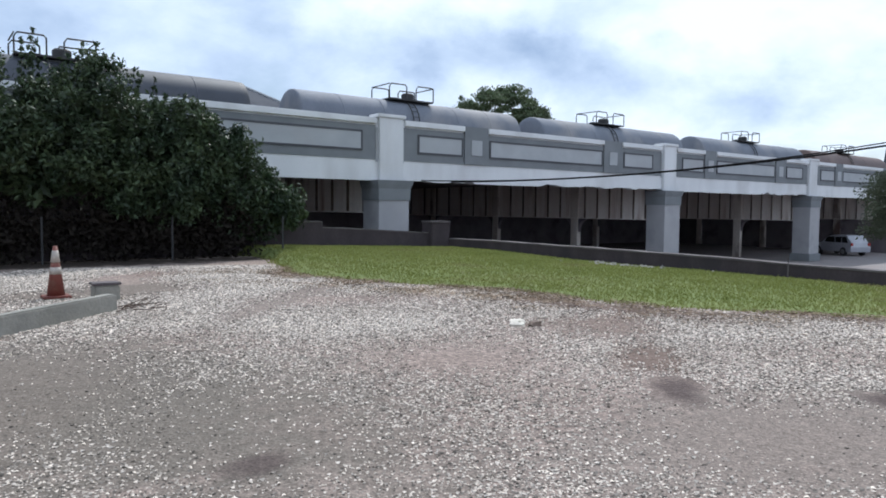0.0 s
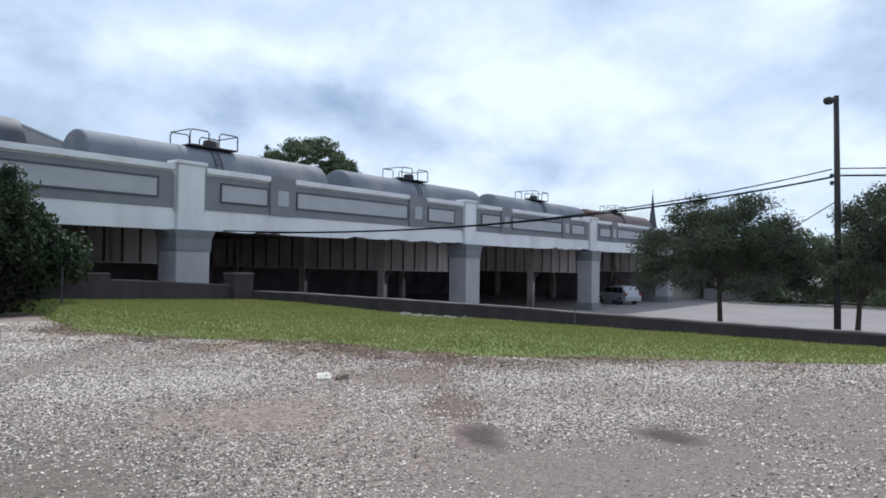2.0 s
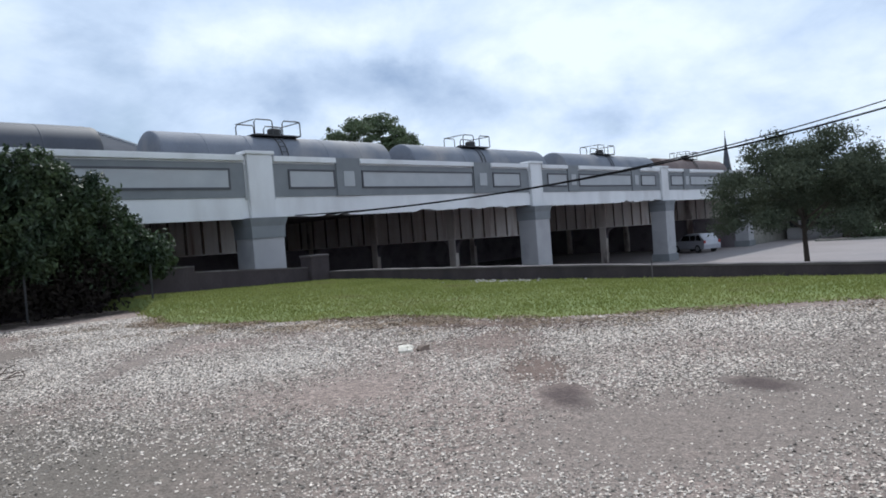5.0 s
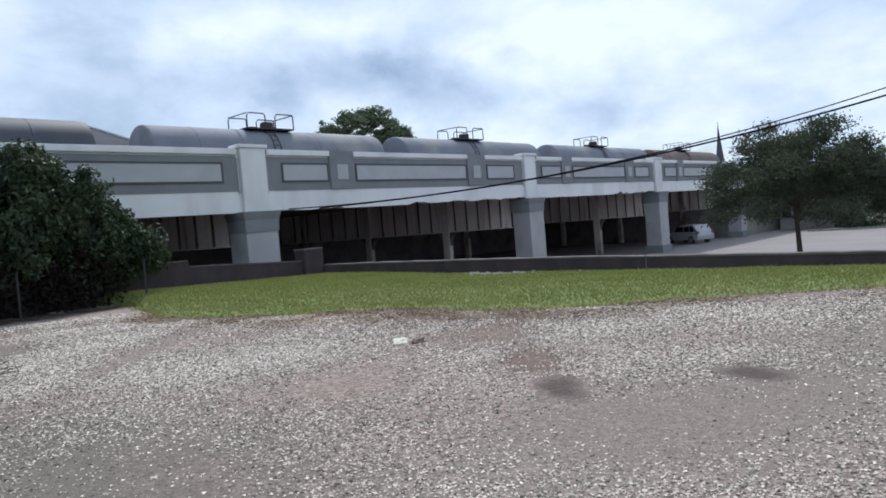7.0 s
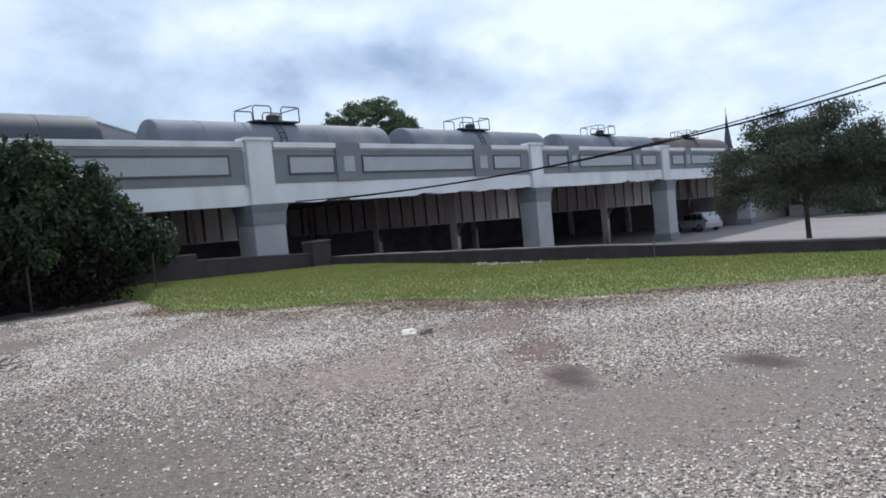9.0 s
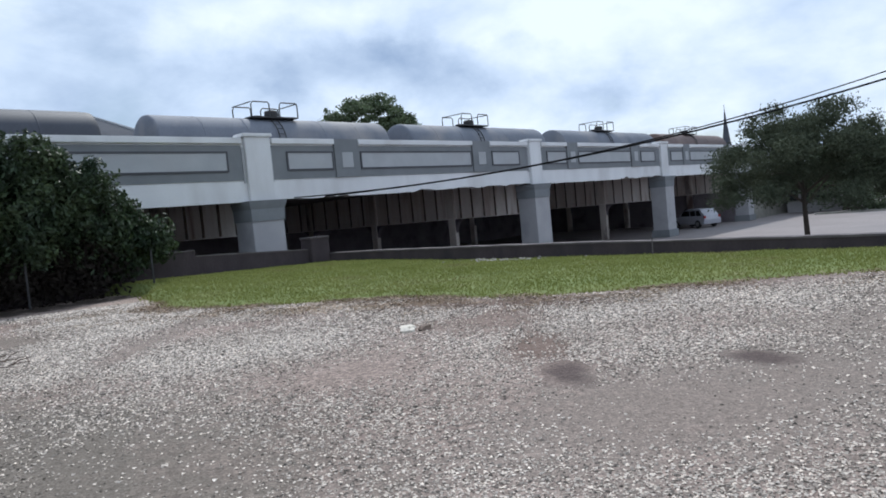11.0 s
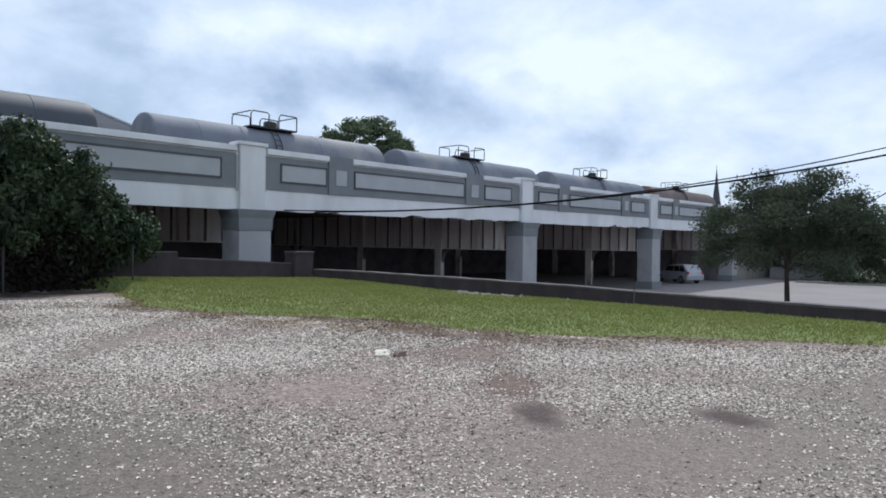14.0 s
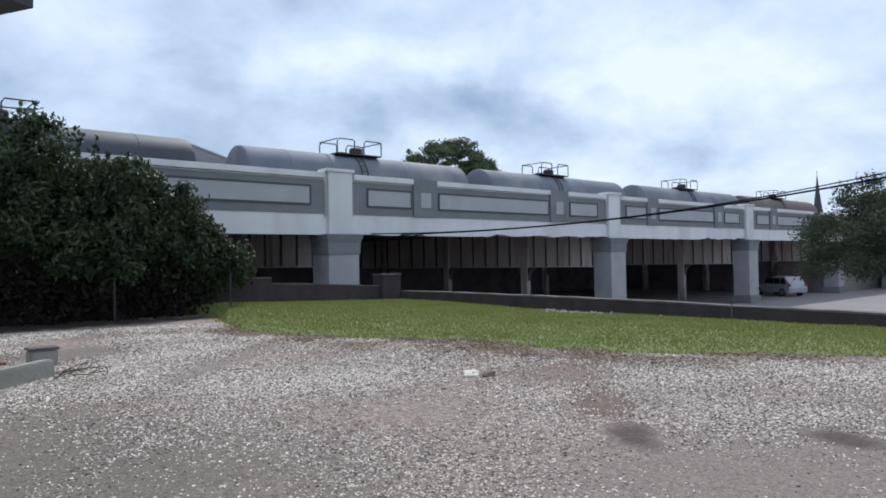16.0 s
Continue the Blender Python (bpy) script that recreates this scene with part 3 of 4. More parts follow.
# rows of columns run back from each pier, under ribbed cap girders
def bent(x, low, pitch, columns):
    g = thing("cross_girder", (x, 0, 0), "rust-streaked beige ribbed girder running back from a pier", "girder", "cross girders", "structure")
    part("web", box(-0.56, FACE + 0.9, low, -0.5, 48.5, 3.19), BEIGE, g)
    part("flange", box(-0.72, FACE + 0.9, low - 0.05, 0.6, 48.5, low), BEIGE, g)
    part("far_web", box(0.44, FACE + 0.9, low, 0.5, 48.5, 3.19), BEIGE, g)
    data = None
    y = FACE + 1.0
    while y < 48:
        if data is None:
            rib = part("stiffener", box(-0.10, -0.026, 0, 0.0, 0.026, 3.19 - low), RUST, g)
            data = rib.data
        else:
            rib = new("stiffener", data)
            rib.parent = g
        rib.location = (-0.56, y, low)
        y += pitch * (1 + 0.05 * (y - FACE - 1.0))
    for yc in columns:
        c = thing("viaduct_column", (x, yc, 0), "slim stained concrete column under a ribbed girder", "column", "viaduct columns")
        part("shaft", box(-0.72, -0.28, STREET_Z, -0.38, 0.28, low - 0.06, 0.02), COLUMN, c)
        part("head", box(-0.74, -0.32, low + 0.0, -0.58, 0.32, 3.18, 0.02), COLUMN, c)
        for s in (-1, 1):
            pts = [(s * 0.3, low - 0.9), (s * 0.3, low - 0.06), (s * 1.0, low - 0.06), (s * 0.75, low - 0.13), (s * 0.5, low - 0.3), (s * 0.36, low - 0.58)]
            bm = bmesh.new()
            a = [bm.verts.new((-0.66, y_, z_)) for y_, z_ in pts]
            b = [bm.verts.new((-0.42, y_, z_)) for y_, z_ in pts]
            bm.faces.new(a)
            bm.faces.new(b[::-1])
            for k in range(len(pts)):
                m = (k + 1) % len(pts)
                bm.faces.new((a[k], a[m], b[m], b[k]))
            part("bracket", bm, HAZYSOOT, c, "curved sooty bracket")


bent(PIERS[0], 1.38, 1.30, (31.8, 39.4, 46.5))
bent(PIERS[1], 1.04, 0.83, (30.3, 37.8, 45.3))
bent(PIERS[2], 0.95, 0.72, (29.1, 36.0, 43.0))
bent(PIERS[3] - 0.2, 0.95, 0.8, (29.1, 36.0, 43.0))

# ---- track and tank cars ----
TRACK = 34.0
track = thing("railway_track", (0, 0, 0), "rusty rails on ballast behind the parapet", "railway track", kind="structure")
for s in (-0.75, 0.75):
    part("rail", box(-42, TRACK + s - 0.04, 3.422, 118, TRACK + s + 0.04, 3.54), RUST, track)


def tank_car(at, length, paint, label, platform=0.5):
    c = thing("tank_car", (at, TRACK, 0), label, "tank car", "tank cars")
    r, z, half = 1.52, 6.12, length / 2
    prof = [(0.15, -half), (0.8, -half + 0.03), (1.2, -half + 0.08), (1.44, -half + 0.14), (1.50, -half + 0.18), (r, -half + 0.25), (r, -half + 0.5)]
    body = lathe(prof + [(q, -h) for q, h in prof[::-1]], 40, "X", at=(0, 0, z))
    tank = part("tank", body, paint, c, smooth=True)
    for k in (-0.66, -0.33, 0.33, 0.66):
        part("weld_band", lathe([(r + 0.004, k * half - 0.03), (r + 0.012, k * half - 0.02), (r + 0.012, k * half + 0.02), (r + 0.004, k * half + 0.03)], 40, "X", at=(0, 0, z)), paint, tank, smooth=True)
    part("underframe", box(-half - 0.5, -0.35, 3.75, half + 0.5, 0.35, 4.62, 0.03), IRON, c)
    px = (platform - 0.5) * length
    top = z + r
    plat = part("platform", box(px - 1.5, -0.95, top - 0.06, px + 1.5, 0.95, top + 0.02, 0.01), IRON, c, "black grated walkway")
    for x0, x1 in ((px - 1.5, px - 0.35), (px + 0.3, px + 1.5)):
        for y in (-0.93, 0.93):
            part("handrail", tube([(x0, y, top), (x0, y, top + 0.62), (x0 + 0.12, y, top + 0.8), (x1 - 0.1, y, top + 0.8), (x1, y, top + 0.7), (x1, y, top)], 0.035, 6), IRON, plat)
        xe = x0 if x0 < px - 1 else x1
        part("end_rail", tube([(xe, -0.93, top + 0.78), (xe, 0.93, top + 0.78)], 0.03, 6), IRON, plat)
    part("valve_housing", lathe([(0.36, top), (0.38, top + 0.05), (0.38, top + 0.42), (0.3, top + 0.5), (0.05, top + 0.52)], 16, at=(px + 0.35, 0, 0)), IRON, c, "black domed valve cover")
    part("manway", lathe([(0.3, top), (0.3, top + 0.16), (0.05, top + 0.2)], 14, at=(px - 0.7, 0, 0)), IRON, c)
    for s in (-0.2, 0.2):
        pts = [(px + s - 0.1, -(r + 0.1) * math.sin(radians(a)), z + (r + 0.1) * math.cos(radians(a))) for a in range(30, 105, 12)]
        part("ladder_rail", tube(pts, 0.03, 6), IRON, c)
    for a in range(36, 100, 12):
        y, h = -(r + 0.1) * math.sin(radians(a)), z + (r + 0.1) * math.cos(radians(a))
        part("rung", tube([(px - 0.3, y, h), (px + 0.1, y, h)], 0.02, 5), IRON, c)
    for k in (-half + 1.6, half - 1.6):
        truck = part("truck", box(k - 1.3, -1.05, 3.85, k + 1.3, 1.05, 4.15, 0.04), IRON, c, "black bogie frame")
        for w in (-0.88, 0.88):
            for s in (-0.75, 0.75):
                part("wheel", lathe([(0.46, s - 0.06), (0.46, s + 0.06)], 18, "Y", at=(k + w, 0, 4.0)), RUST, truck)
    for s in (-1, 1):
        part("coupler", box(s * (half + 0.75) - 0.28, -0.12, 3.85, s * (half + 0.75) + 0.28, 0.12, 4.1, 0.03), IRON, c)
    return c


CARS = [(-12.2, 15.6, GREYTANK, "dusty grey railway tank car with black railed platform"), (5.5, 15.6, BLACKTANK, "dark grey railway tank car with black railed platform"), (23.3, 15.3, GREYTANK, "dusty pale grey railway tank car with black railed platform"),
        (40.5, 15.5, GREYTANK, "dusty pale grey railway tank car with black railed platform"), (59.3, 17.0, GREYTANK, "dusty pale grey railway tank car with black railed platform"), (78.2, 17.0, RUSTTANK, "brown railway tank car behind the parapet")]
for at, length, paint, label in CARS:
    tank_car(at, length, paint, label, 0.47)


# ---- plants ----
def leaf_cloud(seed, blobs, count, size, name, mat, parent, shell=0.45, droop=0.3):
    """Many small bent leaves through lumpy blobs (x, y, z, rx, ry, rz)."""
    r = np.random.default_rng(seed)
    vol = np.array([b[3] * b[4] * b[5] for b in blobs]) ** 0.7
    pick = r.choice(len(blobs), count, p=vol / vol.sum())
    b = np.array(blobs)[pick]
    d = r.normal(size=(count, 3))
    d /= np.linalg.norm(d, axis=1)[:, None]
    rad = shell + (1 - shell) * r.random(count) ** 0.7
    lump = 1 + 0.22 * np.sin(d[:, 0] * 7 + pick) * np.sin(d[:, 2] * 6 + pick * 2) + 0.07 * r.normal(size=count)
    c = b[:, :3] + d * b[:, 3:] * (rad * lump)[:, None]
    ax = r.normal(size=(count, 3)) + np.array([0, 0, -droop])
    ax /= np.linalg.norm(ax, axis=1)[:, None]
    sd = np.cross(ax, r.normal(size=(count, 3)))
    sd /= np.linalg.norm(sd, axis=1)[:, None] + 1e-9
    s = size * (0.6 + 0.8 * r.random(count))[:, None]
    nrm = np.cross(ax, sd)
    v = np.stack([c - ax * s, c + sd * s * 0.42 + nrm * s * 0.12, c + ax * s, c - sd * s * 0.42 + nrm * s * 0.12], 1).reshape(-1, 3)
    f = np.arange(count * 4).reshape(-1, 4)
    return soup(name, v.tolist(), f.tolist(), mat, parent)


def clumps(seed, blobs, count, low, high, front=False):
    """Small leafy clumps over the outside of larger blobs; front keeps to the open side."""
    q = random.Random(seed)
    weights = [(b[3] * b[5]) for b in blobs]
    out = []
    while len(out) < count:
        b = q.choices(blobs, weights)[0]
        d = Vector((q.gauss(0, 1), q.gauss(0, 1), q.gauss(0, 1))).normalized()
        if front and (d.y > 0.35 or d.z < -0.55):
            continue
        k, s = q.uniform(0.72, 1.06), q.uniform(low, high)
        out.append((b[0] + d.x * b[3] * k, b[1] + d.y * b[4] * k, b[2] + d.z * b[5] * k, s * q.uniform(0.8, 1.3), s, s * q.uniform(0.7, 1.2)))
    return out


def limbs(r, base, height, spread, parent, trunk_r, count=7, fork=0.35):
    lean = Vector((r.uniform(-0.1, 0.1), r.uniform(-0.1, 0.1), 0))
    pts = [Vector(base) + Vector((0, 0, -0.1)), Vector(base) + lean * 0.4 + Vector((0, 0, height * fork * 0.5)), Vector(base) + lean + Vector((0, 0, height * fork)), Vector(base) + lean * 2 + Vector((0, 0, height * 0.74))]
    part("trunk", tube(pts, [trunk_r * 1.35, trunk_r, trunk_r * 0.85, trunk_r * 0.2], 10), BARK, parent, smooth=True)
    for k in range(count):
        a = 2 * math.pi * k / count + r.uniform(-0.4, 0.4)
        s = spread * r.uniform(0.55, 0.95)
        p0 = Vector(base) + lean + Vector((0, 0, height * (fork + 0.25 * r.random())))
        p2 = p0 + Vector((math.cos(a) * s, math.sin(a) * s, height * r.uniform(0.10, 0.26)))
        p1 = (p0 + p2) / 2 + Vector((0, 0, height * 0.05))
        part("limb", tube([p0, p1, p2], [trunk_r * 0.5, trunk_r * 0.32, trunk_r * 0.08], 6), BARK, parent, smooth=True)


# the big shrub thicket behind the fence
r = random.Random(11)
thicket = thing("shrub_thicket", (5, 22, 0), "tall dark green overgrown shrubs behind thin fence posts", "shrub")
thicket_blobs = [(-14, 21.4, 3.8, 3.0, 1.3, 2.4), (-9.5, 21.4, 3.7, 3.0, 1.3, 2.2), (-5.5, 21.3, 3.6, 2.8, 1.4, 2.2), (-2.0, 21.2, 3.75, 2.6, 1.4, 2.2), (1.2, 21.2, 3.75, 2.2, 1.3, 2.2), (4.0, 21.2, 3.9, 1.9, 1.3, 2.3),
                 (6.2, 21.2, 2.8, 1.6, 1.2, 1.9), (7.7, 21.1, 2.0, 1.3, 1.0, 1.5), (8.9, 21.0, 1.4, 0.75, 0.8, 0.95), (6.5, 21.1, 3.5, 1.15, 1.0, 1.25), (7.9, 21.1, 2.6, 1.0, 0.9, 1.15), (2.6, 20.6, 2.9, 2.2, 0.8, 1.2), (-1.5, 20.6, 2.9, 2.6, 0.8, 1.2), (5.6, 20.7, 2.0, 1.6, 0.7, 1.0), (-5.5, 20.6, 2.9, 2.6, 0.8, 1.2)]
# low clumps standing in for the shade beneath the overhanging foliage
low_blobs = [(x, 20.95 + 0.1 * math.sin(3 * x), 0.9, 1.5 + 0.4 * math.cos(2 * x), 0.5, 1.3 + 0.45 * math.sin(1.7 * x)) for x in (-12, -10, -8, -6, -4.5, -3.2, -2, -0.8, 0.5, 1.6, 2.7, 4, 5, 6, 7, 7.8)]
for b in list(thicket_blobs):
    for k in range(3):
        a = r.uniform(0, math.pi)
        thicket_blobs.append((b[0] + b[3] * 0.75 * math.cos(a), b[1] - 0.2, b[2] + b[5] * 0.78 * math.sin(a), 0.55, 0.5, 0.7))
local = [(x - 5, y - 22, z * 0.91, a, b_, c * 0.88) for x, y, z, a, b_, c in thicket_blobs]
leaf_cloud(3, local, 30000, 0.075, "foliage", LEAF, thicket, 0.5)
tip = [(4.4, -1.1, 1.35, 0.5, 0.4, 0.35), (4.75, -1.2, 1.0, 0.35, 0.3, 0.25), (4.2, -1.0, 2.0, 0.5, 0.4, 0.45), (5.0, -1.2, 1.3, 0.25, 0.25, 0.2)]
leaf_cloud(13, clumps(41, local, 420, 0.22, 0.5, True) + tip, 84000, 0.078, "leaf_clump", LEAF, thicket, 0.15)
leaf_cloud(6, [(x - 5, y - 22, z, a, b_, c) for x, y, z, a, b_, c in low_blobs], 16000, 0.10, "dead_undergrowth", SHADELEAF, thicket, 0.0)
# oversized hidden leaves added to stop light passing through the thicket
leaf_cloud(5, [(x, y + 0.25, z * 0.9, a * 0.72, b_ * 0.62, c * 0.8) for x, y, z, a, b_, c in local[:15]], 16000, 0.24, "inner_foliage", LEAF, thicket, 0.0)
for k in range(64):
    x = r.uniform(-7, 3.8)
    z = 4.45 + r.uniform(0, 0.4) - max(0, x + 0.5) * 0.55
    top = Vector((x + r.uniform(-0.1, 0.75), r.uniform(-0.8, 0.2), z + r.uniform(0.3, 1.3)))
    low = Vector((x, -0.4, z - 1.0))
    if k % 3 == 0:
        part("stem", tube([low, (low + top) / 2 + Vector((0.05, 0, 0)), top], [0.02, 0.015, 0.006], 5), BARK, thicket)
    sprig = [tuple(low.lerp(top, t)) + (0.06, 0.06, 0.08) for t in (0.5, 0.6, 0.7, 0.8, 0.9, 1.0)]
    if k == 0:
        sprigs = []
    sprigs += sprig
leaf_cloud(4, sprigs, 7500, 0.06, "sprig", LEAF, thicket, 0.2, -1.2)
for k in range(16):
    x = -14 + k * 1.4 + r.uniform(-0.3, 0.3)
    part("stem", tube([(x - 5, -0.3, -0.1), (x - 5 + r.uniform(-0.2, 0.2), -0.4, 1.6), (x - 5 + r.uniform(-0.5, 0.5), -0.3, 3.4)], [0.07, 0.05, 0.02], 6), BARK, thicket)

# thin fence posts before the thicket
fence = thing("fence", (0, 0, 0), "thin rusty steel fence posts along the shrubs", "fence")
for x, y in ((9.0, 19.85), (5.87, 20.25), (2.7, 20.5), (-0.6, 20.7), (-4, 20.9)):
    part("fence_post", tube([(x, y, -0.2), (x, y, 1.22)], 0.03, 8), IRON, fence)


def street_tree(name, x, y, z, spread, low, rim, top, seed, leaves, label, mat=TREELEAF, size=0.062, trunk=0.11, bunches=95, clump=(0.42, 0.72), shift=(0.0, 0.0)):
    """A tree with a domed crown: its underside at low, its rim at rim and its crest at top."""
    t = thing(name, (x, y, z), label, "tree")
    q = random.Random(seed)
    limbs(q, (0, 0, 0), top, spread * 0.85, t, trunk, 9, low / top * 0.85)
    blobs = []
    for k in range(bunches):
        a, d = q.uniform(0, 2 * math.pi), math.sqrt(q.random())
        crest = rim + (top - rim) * math.sqrt(max(0.0, 1 - d ** 2.4)) * q.uniform(0.85, 1.05)
        base = low + (rim - low) * 0.7 * (1 - d) * q.random()
        h = base + (crest - base) * q.random() ** 0.6
        s = q.uniform(*clump)
        blobs.append((math.cos(a) * d * spread + shift[0], math.sin(a) * d * spread + shift[1], h, s * 1.3, s * 1.3, s * 0.75))
    leaf_cloud(seed, blobs, leaves, size, "crown", mat, t, 0.1)
    return t


street_tree("street_tree", 30.8, 8.6, STREET_Z, 3.25, 2.45, 3.5, 6.5, 21, 60000, "slender young street tree with feathery dull green crown", bunches=115)
street_tree("street_tree", 31.5, 3.7, STREET_Z, 2.9, 2.1, 3.8, 6.9, 22, 62000, "dull green street tree beside the utility pole", bunches=125, shift=(0.2, -1.7))
street_tree("background_tree", 60.8, 69.0, STREET_Z, 7.4, 9.0, 13.6, 19.0, 23, 34000, "leafy green tree rising behind the railway viaduct", FARLEAF, 0.2, 0.35, 210, (0.4, 1.05))
for k, (x, y, h, s) in enumerate(((88, 27, 7.2, 4.5), (77, 18, 6.2, 4), (80, 9, 6.8, 4.5), (82, 0, 6.4, 4.5), (83, -8, 7.0, 4.5), (92, 16, 8.0, 6))):
    street_tree("background_tree", x, y, STREET_Z, s, 1.8, 4.0, h, 30 + k, 8000, "dull green tree along the far side of the car park", FARLEAF, 0.2, 0.22, 80, (0.7, 1.3))

hedge = thing("hedge", (73, 0, STREET_Z), "dense dark hedge along the far side of the car park", "hedge")
leaf_cloud(51, [(random.Random(k).uniform(-1.5, 1.5), -20 + k * 1.9, 0.9 + 0.5 * random.Random(k + 90).random(), 1.2, 1.3, 1.1 + 0.7 * random.Random(k + 50).random()) for k in range(20)], 16000, 0.16, "foliage", FARLEAF, hedge, 0.3)
part("stem", tube([(0, -20, 0.3), (0, 17, 0.3)], 0.12, 6), BARK, hedge)
bank = thing("kerb", (0, 0, 0), "low pale concrete kerb along the far side of the car park", "kerb", kind="structure")
part("kerb_stone", box(70.4, -24, STREET_Z - 0.1, 70.7, 19, STREET_Z + 0.16, 0.02), CONCRETE, bank)

# ---- utility pole with lamp and wires ----
PX, PY = 30.3, 4.19
pole = thing("utility_pole", (PX, PY, STREET_Z), "weathered wooden utility pole with a small lamp at its top", "utility pole")
part("pole_shaft", tube([(0, 0, -0.2), (0, 0, 5), (-0.02, 0.06, 10.05)], [0.13, 0.115, 0.095], 12), WOODPOLE, pole, smooth=True)
lamp = part("lamp_head", lathe([(0.05, 0.12), (0.17, 0.06), (0.19, -0.05), (0.13, -0.16), (0.04, -0.18)], 14, at=(-0.15, 0.3, 9.9)), IRON, pole, "dark lamp head")
part("lamp_arm", tube([(0, 0, 9.85), (-0.1, 0.2, 9.98), (-0.15, 0.3, 9.98)], 0.025, 6), IRON, pole)
for h in (7.0, 6.72):
    part("insulator", lathe([(0.05, -0.08), (0.08, 0.0), (0.05, 0.08)], 10, at=(-0.02, 0.2, h)), IRON, pole)


def cable(a, b, sag, radius, label):
    pts = []
    for k in range(25):
        t = k / 24
        p = Vector(a).lerp(Vector(b), t)
        pts.append(p - Vector((0, 0, sag * 4 * t * (1 - t))))
    ob = link("overhead_cable", tube(pts, radius, 6), CABLE)
    return tagged(ob, label, "cable", "overhead cables")


cable((PX, PY + 0.2, 5.30), (17.0, FACE - 0.1, 2.68), 0.80, 0.022, "thin black overhead cable from pole to viaduct")
cable((PX, PY + 0.2, 5.0), (18.6, FACE - 0.1, 2.68), 0.6, 0.035, "thick black overhead cable from pole to viaduct")
cable((PX, PY, 5.32), (46, -28, 6.6), 0.35, 0.022, "thin black overhead cable along the street")
cable((PX, PY, 5.05), (46, -28, 6.2), 0.35, 0.035, "thick black overhead cable along the street")
cable((PX, PY, 4.1), (44.0, 11.0, 2.2), 0.05, 0.02, "thin black cable running down from the pole")

# ---- cone, kerb and blocks on the gravel ----
cone = thing("traffic_cone", (1.89, 12.95, 0.0), "faded orange traffic cone with two dirty white bands", "traffic cone")
cone.scale = (0.88, 0.88, 0.88)
part("cone_base", box(-0.24, -0.24, 0.0, 0.24, 0.24, 0.045, 0.015), CONEORANGE, cone, "square faded orange foot")


def cone_piece(name, z0, z1, mat, extra=0.0):
    f = lambda z: 0.155 - (z - 0.045) * 0.118 / 0.92 + extra
    part(name, lathe([(f(z0), z0), (f(z1), z1)], 22), mat, cone, "dirty white reflective band" if extra else "", smooth=True)


cone_piece("cone_body", 0.045, 0.965, CONEORANGE)
cone_piece("cone_band", 0.44, 0.57, CONEWHITE, 0.005)
cone_piece("cone_band", 0.66, 0.88, CONEWHITE, 0.005)

kerb = thing("concrete_kerb", (0, 0, 0), "low worn concrete kerb ending on the gravel", "kerb", kind="structure")
d = Vector((2.26 - 0.79, 10.79 - 9.38, 0)).normalized()
nn = Vector((-d.y, d.x, 0)) * 0.10
e0, e1 = Vector((2.30, 10.95, 0)), Vector((2.30, 10.95, 0)) - d * 12
bm = bmesh.new()
c = [bm.verts.new(p) for p in (e0 + nn, e0 - nn, e1 - nn, e1 + nn)]
t_ = [bm.verts.new(p + Vector((0, 0, 0.24))) for p in (e0 + nn * 0.85, e0 - nn * 0.85, e1 - nn * 0.85, e1 + nn * 0.85)]
bm.faces.new(c[::-1])
bm.faces.new(t_)
for k in range(4):
    bm.faces.new((c[k], c[(k + 1) % 4], t_[(k + 1) % 4], t_[k]))
bmesh.ops.bevel(bm, geom=[e for e in bm.edges if all(v.co.z > 0.2 for v in e.verts)], offset=0.02, segments=2, affect="EDGES")
part("kerb_stone", bm, CONCRETE, kerb)
stub = thing("wooden_post_stub", (2.48, 12.2, 0), "short grey weathered timber post stub", "post stub")
part("stub_body", box(-0.19, -0.16, -0.05, 0.19, 0.16, 0.25, 0.02), CONCRETE, stub)
part("stub_top", box(-0.21, -0.18, 0.25, 0.21, 0.18, 0.29, 0.01), WALLTOP, stub)


def rock(x, y, s, seed, mat, label, flat=0.55):
    bm = bmesh.new()
    bmesh.ops.create_icosphere(bm, subdivisions=2, radius=s)
    for v in bm.verts:
        q = noise.noise(v.co * (1.1 / s) + Vector((seed, 0, 0))) + 0.5 * noise.noise(v.co * (2.6 / s) + Vector((seed, 4, 0)))
        v.co *= 1 + 0.7 * q
        v.co.x *= 1.25
        v.co.z = min(v.co.z * flat, s * 0.42)
    ob = link("rock", bm, mat)
    ob.location = (x, y, s * 0.28)
    ob.rotation_euler[2] = seed
    tagged(ob, label, "rock", "loose rocks")


PALEROCK = material("pale_broken_concrete", ((0.72, 0.66, 0.57), (0.55, 0.50, 0.43)), 5, 0.9, 0.4, 30)
BROWNROCK = material("brown_broken_stone", ((0.13, 0.09, 0.07), (0.20, 0.15, 0.12)), 9, 0.9, 0.4, 30)
rock(6.27, 6.65, 0.105, 1, PALEROCK, "pale lump of broken concrete on the gravel")
rock(6.42, 6.74, 0.075, 4, PALEROCK, "small pale lump of broken concrete")
rock(6.47, 6.50, 0.09, 7, BROWNROCK, "dark brown lump of stone on the gravel", 0.8)

